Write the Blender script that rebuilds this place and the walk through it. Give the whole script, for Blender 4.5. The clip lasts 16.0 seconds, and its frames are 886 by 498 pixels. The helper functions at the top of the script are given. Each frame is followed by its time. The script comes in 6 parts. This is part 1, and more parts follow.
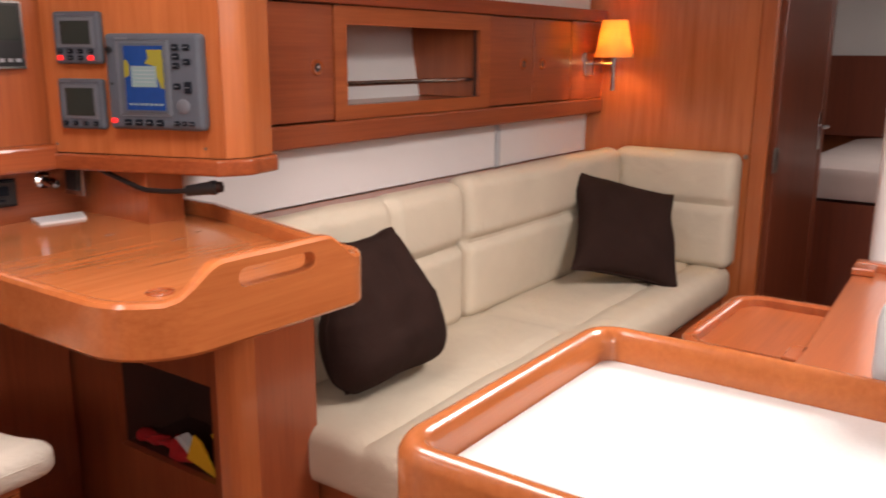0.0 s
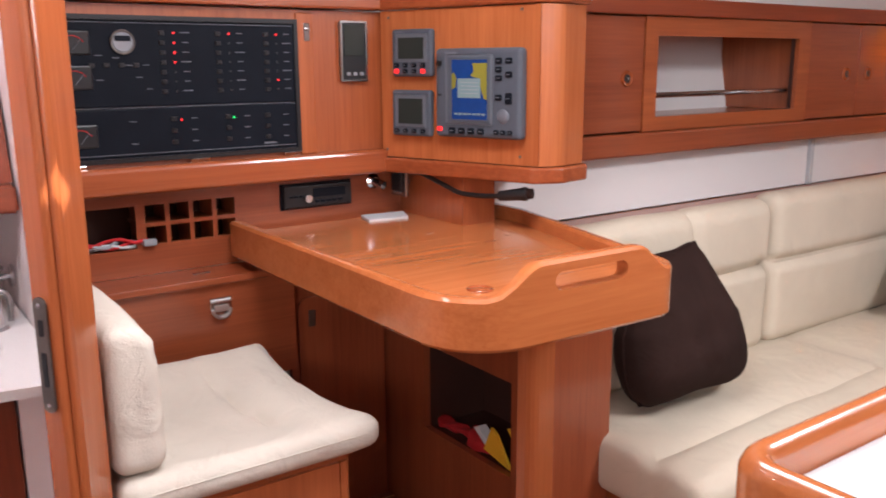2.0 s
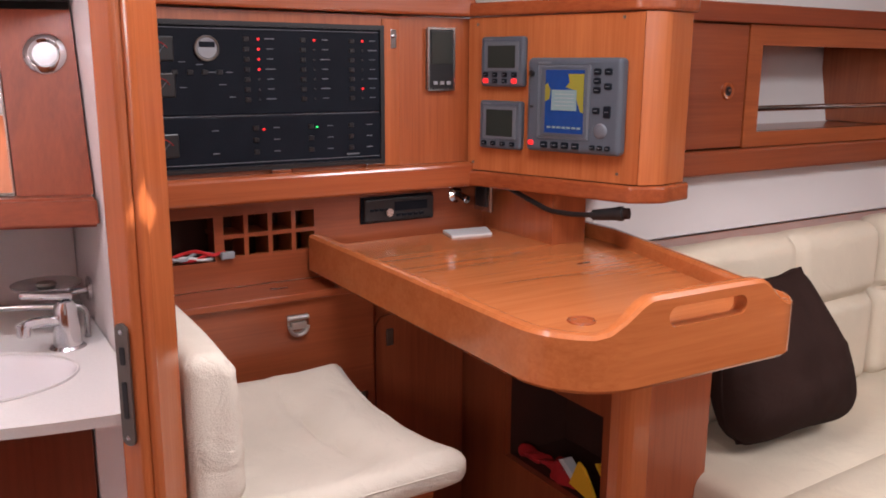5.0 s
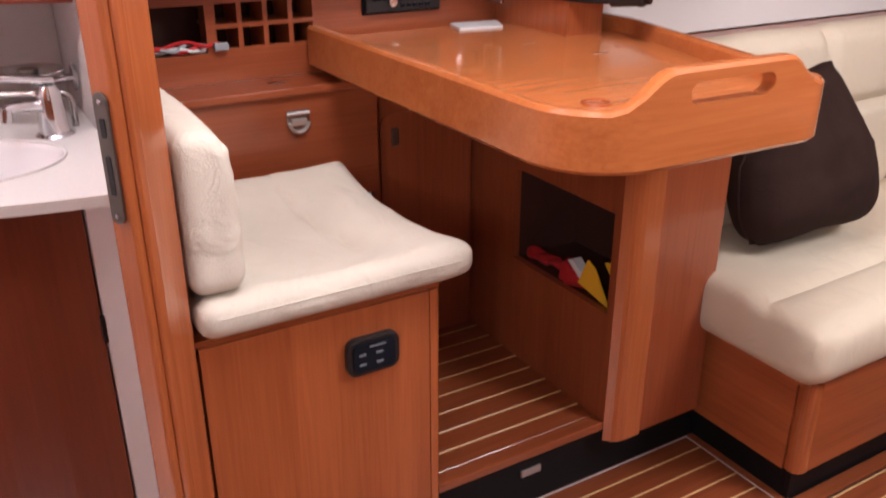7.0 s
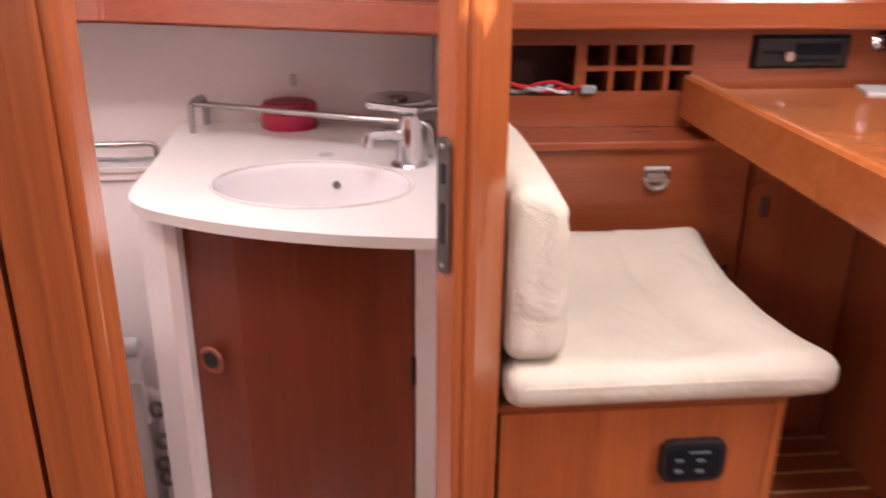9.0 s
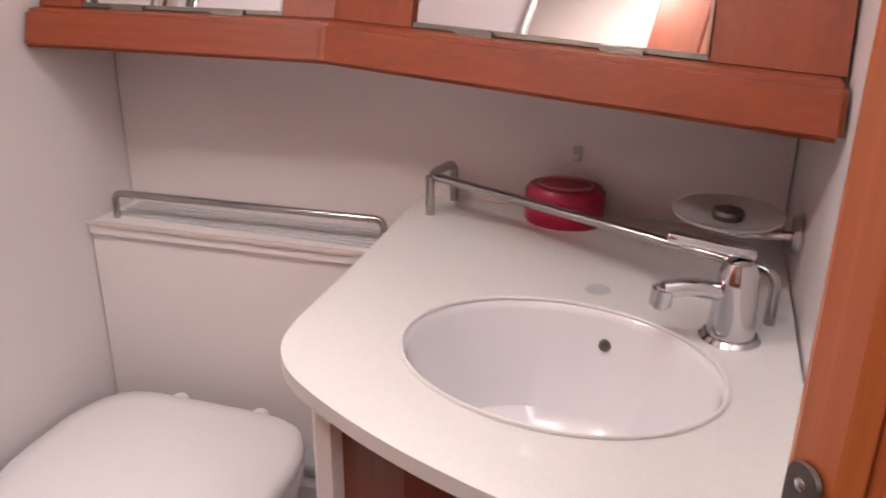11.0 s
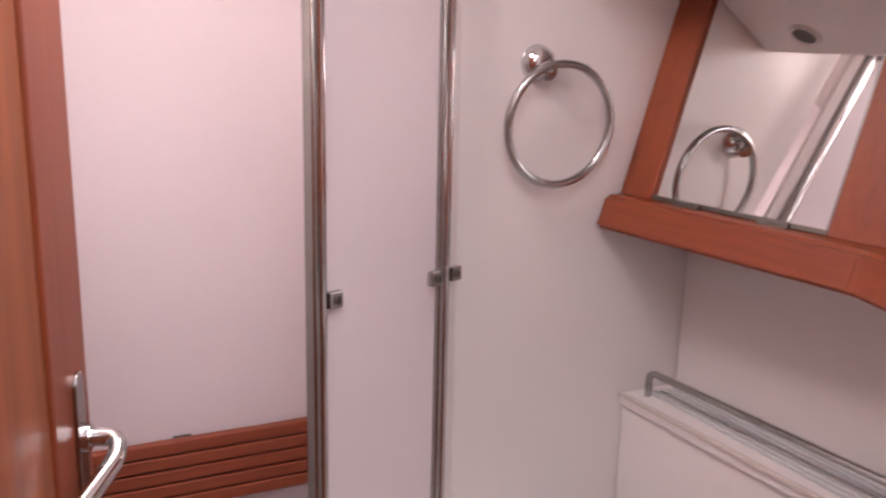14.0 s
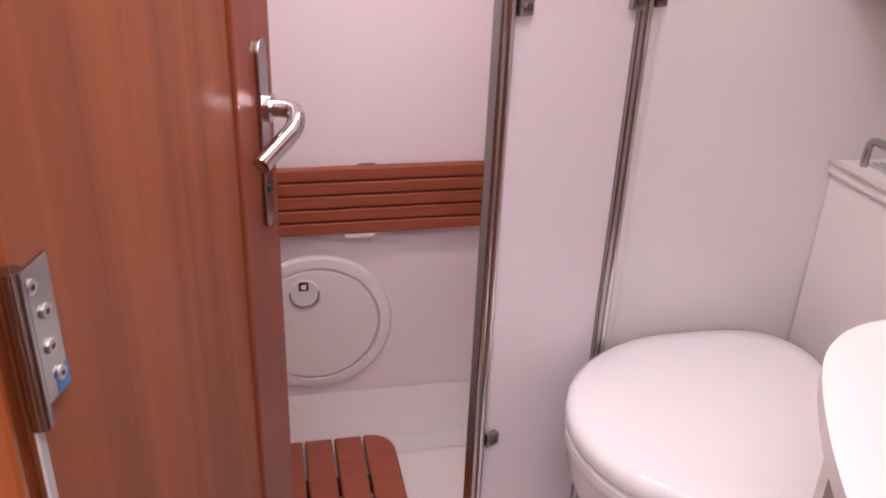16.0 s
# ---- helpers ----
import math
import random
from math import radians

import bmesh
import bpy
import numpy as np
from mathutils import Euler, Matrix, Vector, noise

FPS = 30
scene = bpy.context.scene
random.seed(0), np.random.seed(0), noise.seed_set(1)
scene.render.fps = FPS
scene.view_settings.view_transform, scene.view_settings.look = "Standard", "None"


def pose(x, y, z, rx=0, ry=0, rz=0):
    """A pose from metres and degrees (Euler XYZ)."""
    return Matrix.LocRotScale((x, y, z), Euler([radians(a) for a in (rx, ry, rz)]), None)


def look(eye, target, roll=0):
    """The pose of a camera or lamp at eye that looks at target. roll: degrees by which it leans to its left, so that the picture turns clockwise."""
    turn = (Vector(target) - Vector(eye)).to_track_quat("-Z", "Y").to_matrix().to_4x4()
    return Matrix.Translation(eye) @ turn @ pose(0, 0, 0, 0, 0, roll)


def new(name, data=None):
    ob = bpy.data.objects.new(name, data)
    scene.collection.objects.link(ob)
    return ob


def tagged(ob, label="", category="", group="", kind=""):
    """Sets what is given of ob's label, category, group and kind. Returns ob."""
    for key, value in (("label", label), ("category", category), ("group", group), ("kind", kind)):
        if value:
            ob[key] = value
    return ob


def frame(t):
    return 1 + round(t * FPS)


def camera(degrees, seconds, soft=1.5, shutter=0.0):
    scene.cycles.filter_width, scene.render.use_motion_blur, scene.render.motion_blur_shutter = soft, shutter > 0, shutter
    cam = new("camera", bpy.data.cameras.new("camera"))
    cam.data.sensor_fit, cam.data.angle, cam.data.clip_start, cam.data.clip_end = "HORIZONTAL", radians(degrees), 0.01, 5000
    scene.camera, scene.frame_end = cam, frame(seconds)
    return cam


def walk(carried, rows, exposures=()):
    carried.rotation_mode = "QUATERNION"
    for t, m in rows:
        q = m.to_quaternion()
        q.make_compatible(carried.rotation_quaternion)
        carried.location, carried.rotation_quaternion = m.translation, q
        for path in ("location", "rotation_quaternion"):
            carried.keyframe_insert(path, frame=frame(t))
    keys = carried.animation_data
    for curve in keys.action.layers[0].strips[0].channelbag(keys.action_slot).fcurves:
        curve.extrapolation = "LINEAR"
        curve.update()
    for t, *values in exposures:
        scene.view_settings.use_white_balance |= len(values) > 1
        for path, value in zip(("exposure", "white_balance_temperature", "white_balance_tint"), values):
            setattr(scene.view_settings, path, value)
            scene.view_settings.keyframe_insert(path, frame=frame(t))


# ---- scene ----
cam = camera(55.38, 16.0, soft=1.8, shutter=0.4)

PATH = [
    (0, pose(-0.0798, -0.1224, 1.3272, 76.890, -0.261, -54.110)),
    (0.5, pose(-0.1069, -0.1385, 1.3295, 76.677, 0.412, -47.844)),
    (1, pose(-0.1133, -0.1465, 1.3258, 76.569, 0.934, -42.974)),
    (1.5, pose(-0.1353, -0.1214, 1.3270, 77.024, 0.509, -38.970)),
    (2, pose(-0.1518, -0.0989, 1.3295, 77.611, 0.329, -35.362)),
    (2.5, pose(-0.1681, -0.0652, 1.3347, 78.209, -0.099, -32.801)),
    (3, pose(-0.1834, -0.0371, 1.3404, 78.328, -0.481, -30.988)),
    (3.5, pose(-0.1801, -0.0216, 1.3417, 77.780, -0.236, -30.226)),
    (3.7, pose(-0.1794, -0.0141, 1.3450, 77.561, -0.009, -30.270)),
    (5.8, pose(-0.1201, 0.0574, 1.3445, 77.768, -0.261, -32.063)),
    (6, pose(-0.1142, 0.0657, 1.3213, 75.737, 0.044, -32.177)),
    (6.5, pose(-0.1023, 0.0778, 1.2755, 70.115, 0.295, -31.559)),
    (7, pose(-0.1132, 0.0645, 1.2531, 66.346, 0.033, -30.564)),
    (7.5, pose(-0.1049, 0.0685, 1.2291, 63.430, -0.337, -29.711)),
    (8, pose(-0.0452, 0.0787, 1.2406, 63.469, -0.462, -25.762)),
    (8.5, pose(-0.0513, 0.1184, 1.2540, 67.072, -0.141, -14.521)),
    (9, pose(-0.0543, 0.1988, 1.2553, 68.303, -0.516, -5.477)),
    (9.2, pose(-0.0550, 0.2816, 1.2397, 68.739, -0.722, -2.020)),
    (11.3, pose(-0.0149, 0.7611, 1.2824, 67.675, -0.065, 21.619)),
    (11.5, pose(0.0073, 0.7608, 1.3019, 69.589, -0.021, 24.972)),
    (12, pose(0.0765, 0.7765, 1.3262, 74.252, 0.147, 32.789)),
    (12.5, pose(0.1051, 0.7916, 1.3415, 78.585, 0.537, 37.995)),
    (13, pose(0.0989, 0.8498, 1.3462, 81.529, -0.763, 45.090)),
    (13.5, pose(0.1016, 0.8864, 1.3243, 80.476, -1.818, 54.642)),
    (14, pose(0.1087, 0.9252, 1.3099, 77.697, -1.232, 64.296)),
    (14.5, pose(0.1053, 0.9455, 1.2890, 75.127, -1.203, 70.650)),
    (15, pose(0.0929, 0.9467, 1.2541, 70.535, -1.941, 74.380)),
    (15.5, pose(0.0847, 0.9471, 1.2246, 65.829, -1.883, 76.144)),
    (16, pose(0.0955, 0.9422, 1.2075, 63.705, -2.142, 78.085)),
]
walk(cam, PATH, exposures=[(0, 1.32, 6700, 13), (1, 1.38, 6400, 13), (2, 1.48, 5900, 11), (3, 1.25, 5950, 14), (3.5, 1.18, 6000, 14), (6, 1.28, 6150, 14), (7.5, 1.58, 6250, 15), (8.5, 1.66, 6400, 15), (9.2, 1.46, 6500, 17), (11.3, 0.90, 6350, 8), (12.5, 0.53, 6600, 9), (13, 0.50, 6450, 11), (13.5, 0.66, 6350, 12), (14.5, 0.94, 6150, 15), (16, 1.18, 6150, 18)])

# ---- world, sun, large lights ----
world = bpy.data.worlds.new("sky")
scene.world = world
world.use_nodes = True
wn = world.node_tree
sky = wn.nodes.new("ShaderNodeTexSky")
sky.sky_type = "NISHITA"
sky.sun_disc = False
sky.sun_elevation, sky.sun_rotation = radians(52), radians(200)
wn.links.new(sky.outputs[0], wn.nodes["Background"].inputs[0])
wn.nodes["Background"].inputs[1].default_value = 0.06

sun = new("sun", bpy.data.lights.new("sun", "SUN"))
sun.data.energy, sun.data.angle, sun.data.color = 5.0, radians(0.6), (1.0, 0.95, 0.82)
sun.matrix_world = look((0, 0, 9), (-0.47, 0.51, 8.24))


def area_lamp(name, m, sx, sy, watts, color):
    d = bpy.data.lights.new(name, "AREA")
    d.shape, d.size, d.size_y, d.energy, d.color = "RECTANGLE", sx, sy, watts, color
    ob = new(name, d)
    ob.matrix_world = m
    return ob


DAY = (1.0, 0.95, 0.925)
# added fill for daylight from above, beside an assumed hatch opening
area_lamp("saloon_fill_light", pose(1.75, -0.25, 1.93), 0.62, 0.62, 16.5, DAY)
# added fill over the chart table; the deckhead has no hatch here
area_lamp("nav_fill_light", pose(0.50, 0.84, 1.93), 0.56, 0.56, 7.6, DAY)
# unseen lamp for an assumed companionway; no opening is built for it
area_lamp("companionway_light", look((-1.35, -0.95, 1.72), (1.6, 1.3, 1.40)), 0.8, 0.6, 11.0, DAY)
# added low fill from the opposite side; no window is built there
area_lamp("galley_fill_light", look((0.9, -1.90, 1.55), (0.9, 1.5, 1.30)), 1.5, 0.30, 1.2, DAY)
# added fill for the head; its opening leads only to the closed deckhead
area_lamp("head_fill_light", pose(-0.18, 1.14, 1.885), 0.34, 0.34, 2.0, (0.98, 0.94, 0.97))
area_lamp("shower_lamp_light", pose(-0.735, 1.118, 1.7255), 0.14, 0.14, 1.8, (1.0, 0.83, 0.76))
head_bulb = new("head_lamp_bulb", bpy.data.lights.new("head_lamp_bulb", "POINT"))
head_bulb.data.energy, head_bulb.data.color, head_bulb.data.shadow_soft_size = 2.2, (1.0, 0.83, 0.76), 0.03
head_bulb.location = (-0.735, 1.118, 1.675)
# added unseen fill for the forward cabin
area_lamp("forward_fill_light", pose(4.6, 0.2, 1.93), 0.5, 0.5, 3.0, DAY)

# ---- materials ----


def mat(name, color, rough=0.5, metal=0.0, coat=0.0, bump=0.0, bscale=200.0, vary=0.06, vscale=6.0, trans=0.0, ior=1.45, emit=0.0, spec=0.5, crease=0.0):
    m = bpy.data.materials.new(name)
    m.use_nodes = True
    t = m.node_tree
    b = t.nodes["Principled BSDF"]
    L = t.links.new
    tc = t.nodes.new("ShaderNodeTexCoord")
    n1 = t.nodes.new("ShaderNodeTexNoise")
    n1.inputs["Scale"].default_value, n1.inputs["Detail"].default_value = vscale, 6
    L(tc.outputs["Object"], n1.inputs["Vector"])
    mx = t.nodes.new("ShaderNodeMix")
    mx.data_type = "RGBA"
    mx.inputs[6].default_value = (*[max(0, c * (1 - vary * 1.6)) for c in color], 1)
    mx.inputs[7].default_value = (*[min(1, c * (1 + vary)) for c in color], 1)
    L(n1.outputs["Fac"], mx.inputs[0])
    L(mx.outputs[2], b.inputs["Base Color"])
    b.inputs["Roughness"].default_value, b.inputs["Metallic"].default_value = rough, metal
    b.inputs["Coat Weight"].default_value, b.inputs["Coat Roughness"].default_value = coat, 0.12
    b.inputs["Transmission Weight"].default_value, b.inputs["IOR"].default_value = trans, ior
    b.inputs["Specular IOR Level"].default_value = spec
    if emit:
        b.inputs["Emission Color"].default_value = (*color, 1)
        b.inputs["Emission Strength"].default_value = emit
    if bump:
        n2 = t.nodes.new("ShaderNodeTexNoise")
        n2.inputs["Scale"].default_value, n2.inputs["Detail"].default_value = bscale, 4
        L(tc.outputs["Object"], n2.inputs["Vector"])
        bp = t.nodes.new("ShaderNodeBump")
        bp.inputs["Strength"].default_value, bp.inputs["Distance"].default_value = bump, 0.002
        L(n2.outputs["Fac"], bp.inputs["Height"])
        if crease:
            n3 = t.nodes.new("ShaderNodeTexNoise")
            n3.inputs["Scale"].default_value, n3.inputs["Detail"].default_value, n3.inputs["Distortion"].default_value = 11, 5, 1.2
            L(tc.outputs["Object"], n3.inputs["Vector"])
            b2 = t.nodes.new("ShaderNodeBump")
            b2.inputs["Strength"].default_value, b2.inputs["Distance"].default_value = crease, 0.012
            L(n3.outputs["Fac"], b2.inputs["Height"])
            L(b2.outputs[0], bp.inputs["Normal"])
        L(bp.outputs[0], b.inputs["Normal"])
    return m


def wood(name, dark, light, axis, rough=0.30, coat=0.35, fine=1.0):
    """Varnished veneer with its grain along one axis."""
    m = bpy.data.materials.new(name)
    m.use_nodes = True
    t = m.node_tree
    b = t.nodes["Principled BSDF"]
    L = t.links.new
    tc = t.nodes.new("ShaderNodeTexCoord")
    oi = t.nodes.new("ShaderNodeObjectInfo")
    ad = t.nodes.new("ShaderNodeVectorMath")
    ad.operation = "ADD"
    L(tc.outputs["Object"], ad.inputs[0])
    L(oi.outputs["Random"], ad.inputs[1])
    facs = []
    for across, along, scale in ((26, 1.2, 1.0), (150, 5, 1.0), (4, 0.6, 1.0)):
        mp = t.nodes.new("ShaderNodeMapping")
        sc = [across * fine] * 3
        sc["xyz".index(axis)] = along * fine
        mp.inputs["Scale"].default_value = sc
        L(ad.outputs[0], mp.inputs["Vector"])
        n = t.nodes.new("ShaderNodeTexNoise")
        n.inputs["Scale"].default_value, n.inputs["Detail"].default_value = scale, 5
        n.inputs["Distortion"].default_value = 0.6
        L(mp.outputs[0], n.inputs["Vector"])
        facs.append(n)
    a = t.nodes.new("ShaderNodeMath")
    a.operation = "MULTIPLY_ADD"
    a.inputs[1].default_value = 0.45
    L(facs[1].outputs["Fac"], a.inputs[0])
    a2 = t.nodes.new("ShaderNodeMath")
    a2.operation = "MULTIPLY"
    a2.inputs[1].default_value = 0.5
    L(facs[0].outputs["Fac"], a2.inputs[0])
    L(a2.outputs[0], a.inputs[2])
    a3 = t.nodes.new("ShaderNodeMath")
    a3.operation = "MULTIPLY_ADD"
    a3.inputs[1].default_value = 0.35
    L(facs[2].outputs["Fac"], a3.inputs[0])
    L(a.outputs[0], a3.inputs[2])
    r = t.nodes.new("ShaderNodeValToRGB")
    r.color_ramp.elements[0].position, r.color_ramp.elements[0].color = 0.38, (*dark, 1)
    r.color_ramp.elements[1].position, r.color_ramp.elements[1].color = 0.86, (*light, 1)
    L(a3.outputs[0], r.inputs[0])
    L(r.outputs[0], b.inputs["Base Color"])
    b.inputs["Roughness"].default_value = rough
    b.inputs["Coat Weight"].default_value, b.inputs["Coat Roughness"].default_value = coat, 0.10
    bp = t.nodes.new("ShaderNodeBump")
    bp.inputs["Strength"].default_value, bp.inputs["Distance"].default_value = 0.08, 0.001
    L(facs[1].outputs["Fac"], bp.inputs["Height"])
    L(bp.outputs[0], b.inputs["Normal"])
    return m


WD, WL = (0.205, 0.044, 0.0125), (0.40, 0.108, 0.034)
wood_x = wood("cherry_veneer_x", WD, WL, "x")
wood_y = wood("cherry_veneer_y", WD, WL, "y")
wood_z = wood("cherry_veneer_z", WD, WL, "z")
trim_x = wood("solid_trim_x", (0.20, 0.040, 0.012), (0.36, 0.092, 0.029), "x", 0.26, 0.5)
trim_y = wood("solid_trim_y", (0.20, 0.040, 0.012), (0.36, 0.092, 0.029), "y", 0.26, 0.5)
trim_z = wood("solid_trim_z", (0.25, 0.056, 0.016), (0.43, 0.122, 0.038), "z", 0.26, 0.5)
gloss_wood = wood("glossy_table_veneer", (0.26, 0.062, 0.020), (0.42, 0.120, 0.042), "x", 0.30, 1.0)
table_wood = wood("table_veneer", (0.36, 0.098, 0.026), (0.55, 0.190, 0.064), "x", 0.24, 0.6)
# cherry lightened for console and fore bulkhead; their brightness is in the colour
lit_wood = wood("lit_cherry_veneer", (0.30, 0.076, 0.021), (0.50, 0.155, 0.050), "z", 0.26, 0.5)
rim_wood = wood("table_rim", (0.36, 0.092, 0.024), (0.52, 0.165, 0.050), "x", 0.24, 0.6)
# cherry darkened for the forward door; the doorway's shade is in the colour
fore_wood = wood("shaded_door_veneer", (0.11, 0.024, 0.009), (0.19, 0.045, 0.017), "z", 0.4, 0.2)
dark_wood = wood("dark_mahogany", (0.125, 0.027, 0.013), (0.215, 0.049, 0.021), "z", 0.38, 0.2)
door_wood = wood("brown_door_veneer", (0.095, 0.019, 0.007), (0.38, 0.110, 0.034), "z", 0.50, 0.05, 0.30)
# overhead lockers' own tone; on the nav cabinet it paints the shade
locker_shade_x = wood("locker_and_shade_veneer", (0.17, 0.034, 0.012), (0.31, 0.078, 0.028), "x")
# cherry darkened to paint the shade below the chart table
shade_z = wood("shaded_upright_veneer", (0.17, 0.034, 0.012), (0.31, 0.078, 0.028), "z")
red_x = wood("mahogany_x", (0.165, 0.029, 0.010), (0.29, 0.062, 0.019), "x", 0.42, 0.10)
red_z = wood("mahogany_z", (0.165, 0.029, 0.010), (0.29, 0.062, 0.019), "z", 0.42, 0.10)
slat_wood = wood("slat_wood", (0.20, 0.042, 0.020), (0.32, 0.080, 0.036), "y", 0.5, 0.0)
sole_teak = wood("varnished_sole", (0.15, 0.032, 0.011), (0.27, 0.070, 0.023), "x", 0.34, 0.35)
teak_x = wood("teak_plank", (0.13, 0.030, 0.011), (0.25, 0.066, 0.022), "x", 0.38, 0.25)
holly = mat("holly_strip", (0.70, 0.46, 0.22), 0.4, coat=0.3, vary=0.1, vscale=30)
cream = mat("cream_upholstery", (0.61, 0.545, 0.455), 0.85, bump=0.7, bscale=420, vary=0.11, vscale=7, crease=0.8)
cream_wear = mat("cream_leathercloth", (0.60, 0.52, 0.40), 0.7, bump=0.4, bscale=260, vary=0.12, vscale=5, crease=0.45)
brown_cloth = mat("dark_brown_cloth", (0.030, 0.0155, 0.0125), 0.95, bump=0.5, bscale=600, vary=0.25, vscale=9, spec=0.12, crease=0.5)
gelcoat = mat("white_gelcoat", (0.74, 0.69, 0.68), 0.30, vary=0.03, vscale=3, bump=0.03, bscale=25)
shower_white = mat("pinkish_white_gelcoat", (0.77, 0.685, 0.72), 0.32, vary=0.03, vscale=3, bump=0.03, bscale=25)
lining = mat("white_vinyl_lining", (0.76, 0.74, 0.72), 0.55, vary=0.03, vscale=3, bump=0.10, bscale=120)
counter_white = mat("speckled_white_worktop", (0.72, 0.71, 0.69), 0.28, vary=0.05, vscale=260)
ceramic = mat("white_ceramic", (0.80, 0.79, 0.80), 0.12, coat=0.5, vary=0.01)
chrome = mat("chrome", (0.62, 0.62, 0.63), 0.09, 1.0, vary=0.03)
steel = mat("brushed_steel", (0.42, 0.41, 0.40), 0.22, 1.0, vary=0.1, vscale=40)
pale_steel = mat("satin_steel", (0.62, 0.60, 0.58), 0.42, 1.0, vary=0.1, vscale=40)
old_metal = mat("dull_metal", (0.20, 0.18, 0.16), 0.45, 1.0, vary=0.2, vscale=30)
mirror_glass = mat("mirror_glass", (0.88, 0.88, 0.86), 0.015, 1.0, vary=0.0)
black_panel = mat("black_panel", (0.009, 0.011, 0.016), 0.40, vary=0.2, vscale=20, bump=0.05, bscale=300, spec=0.08)
black_plastic = mat("black_plastic", (0.012, 0.012, 0.013), 0.35, vary=0.2)
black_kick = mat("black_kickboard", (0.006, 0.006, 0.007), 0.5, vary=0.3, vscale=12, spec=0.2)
# Dark brown that paints shade inside recesses, the pocket, door gaps and floor seams
cavity = mat("cavity_shade_brown", (0.05, 0.014, 0.008), 0.7, vary=0.3, vscale=8)
grey_plastic = mat("grey_instrument_plastic", (0.070, 0.082, 0.102), 0.5, vary=0.06, vscale=40, bump=0.08, bscale=600)
bezel_grey = mat("bezel_grey_plastic", (0.11, 0.12, 0.14), 0.45, vary=0.05)
mid_grey = mat("mid_grey_plastic", (0.25, 0.26, 0.28), 0.45, vary=0.05)
pale_grey = mat("pale_grey_plastic", (0.50, 0.51, 0.52), 0.45, vary=0.05)
lcd = mat("unlit_lcd", (0.028, 0.032, 0.028), 0.22, coat=0.15, vary=0.05, spec=0.3)
screen_blue = mat("screen_blue", (0.010, 0.042, 0.17), 0.25, emit=0.032, vary=0.1, vscale=60)
screen_yellow = mat("screen_yellow", (0.22, 0.20, 0.03), 0.25, emit=0.032)
screen_pale = mat("screen_pale", (0.17, 0.24, 0.25), 0.25, emit=0.04)
led_red = mat("red_led", (0.9, 0.02, 0.02), 0.3, emit=0.5)
led_green = mat("green_led", (0.05, 1.0, 0.2), 0.3, emit=0.32)
legend_white = mat("faded_white_legend", (0.13, 0.14, 0.16), 0.6)
tan_edge = mat("tan_edge_strip", (0.58, 0.51, 0.47), 0.5, vary=0.1, vscale=30)
paper = mat("white_paper", (0.60, 0.60, 0.60), 0.7)
red_cloth = mat("red_cloth", (0.42, 0.012, 0.014), 0.8, bump=0.3, bscale=300)
yellow_card = mat("yellow_card", (0.75, 0.42, 0.02), 0.6)
magenta = mat("magenta_plastic", (0.36, 0.006, 0.045), 0.4, coat=0.3, vary=0.08, vscale=20)
magenta_pale = mat("worn_magenta_print", (0.50, 0.14, 0.18), 0.5)
clear = mat("clear_dish", (0.86, 0.88, 0.88), 0.12, trans=0.45, ior=1.45, vary=0.0)
frosted = mat("acrylic_screen", (0.76, 0.685, 0.71), 0.35, vary=0.03, vscale=2, bump=0.03, bscale=60)
light_lens = mat("lamp_lens", (0.85, 0.87, 0.90), 0.12, coat=0.8, emit=0.03)


def shade_cloth():
    """Thin fabric that lets the bulb glow through."""
    m = mat("lit_lamp_shade", (0.80, 0.42, 0.14), 0.8, vary=0.1, vscale=14)
    t = m.node_tree
    tr = t.nodes.new("ShaderNodeBsdfTranslucent")
    tr.inputs["Color"].default_value = (0.98, 0.64, 0.24, 1)
    mx = t.nodes.new("ShaderNodeMixShader")
    mx.inputs[0].default_value = 0.26
    t.links.new(t.nodes["Principled BSDF"].outputs[0], mx.inputs[1])
    t.links.new(tr.outputs[0], mx.inputs[2])
    t.links.new(mx.outputs[0], t.nodes["Material Output"].inputs["Surface"])
    return m


shade_mat = shade_cloth()
bed_cloth = mat("bed_cloth", (0.60, 0.50, 0.46), 0.9, bump=0.3, bscale=200)
blue_print = mat("blue_print", (0.05, 0.25, 0.6), 0.5)

# ---- building helpers ----
ORIGIN = {}


def part(name, bm, material, parent=None, label="", smooth=False):
    me = bpy.data.meshes.new(name)
    if parent is not None:
        o = ORIGIN[parent.name]
        bmesh.ops.translate(bm, verts=bm.verts, vec=-o)
    if smooth:
        for f in bm.faces:
            f.smooth = True
    bm.to_mesh(me)
    bm.free()
    if smooth:
        me.set_sharp_from_angle(angle=radians(42))
    me.materials.append(material)
    ob = new(name, me)
    if parent is not None:
        ob.parent = parent
        ORIGIN[ob.name] = ORIGIN[parent.name]
    else:
        ORIGIN[ob.name] = Vector((0, 0, 0))
    if label:
        tagged(ob, label)
    return ob


def thing(name, loc, label, category, group="", kind=""):
    ob = new(name)
    ob.location = loc
    ob.empty_display_size = 0.05
    ORIGIN[ob.name] = Vector(loc)
    return tagged(ob, label, category, group, kind)


def setting(name, bm, material, label, category, smooth=False):
    return tagged(part(name, bm, material, None, smooth=smooth), label, category, "", "structure")


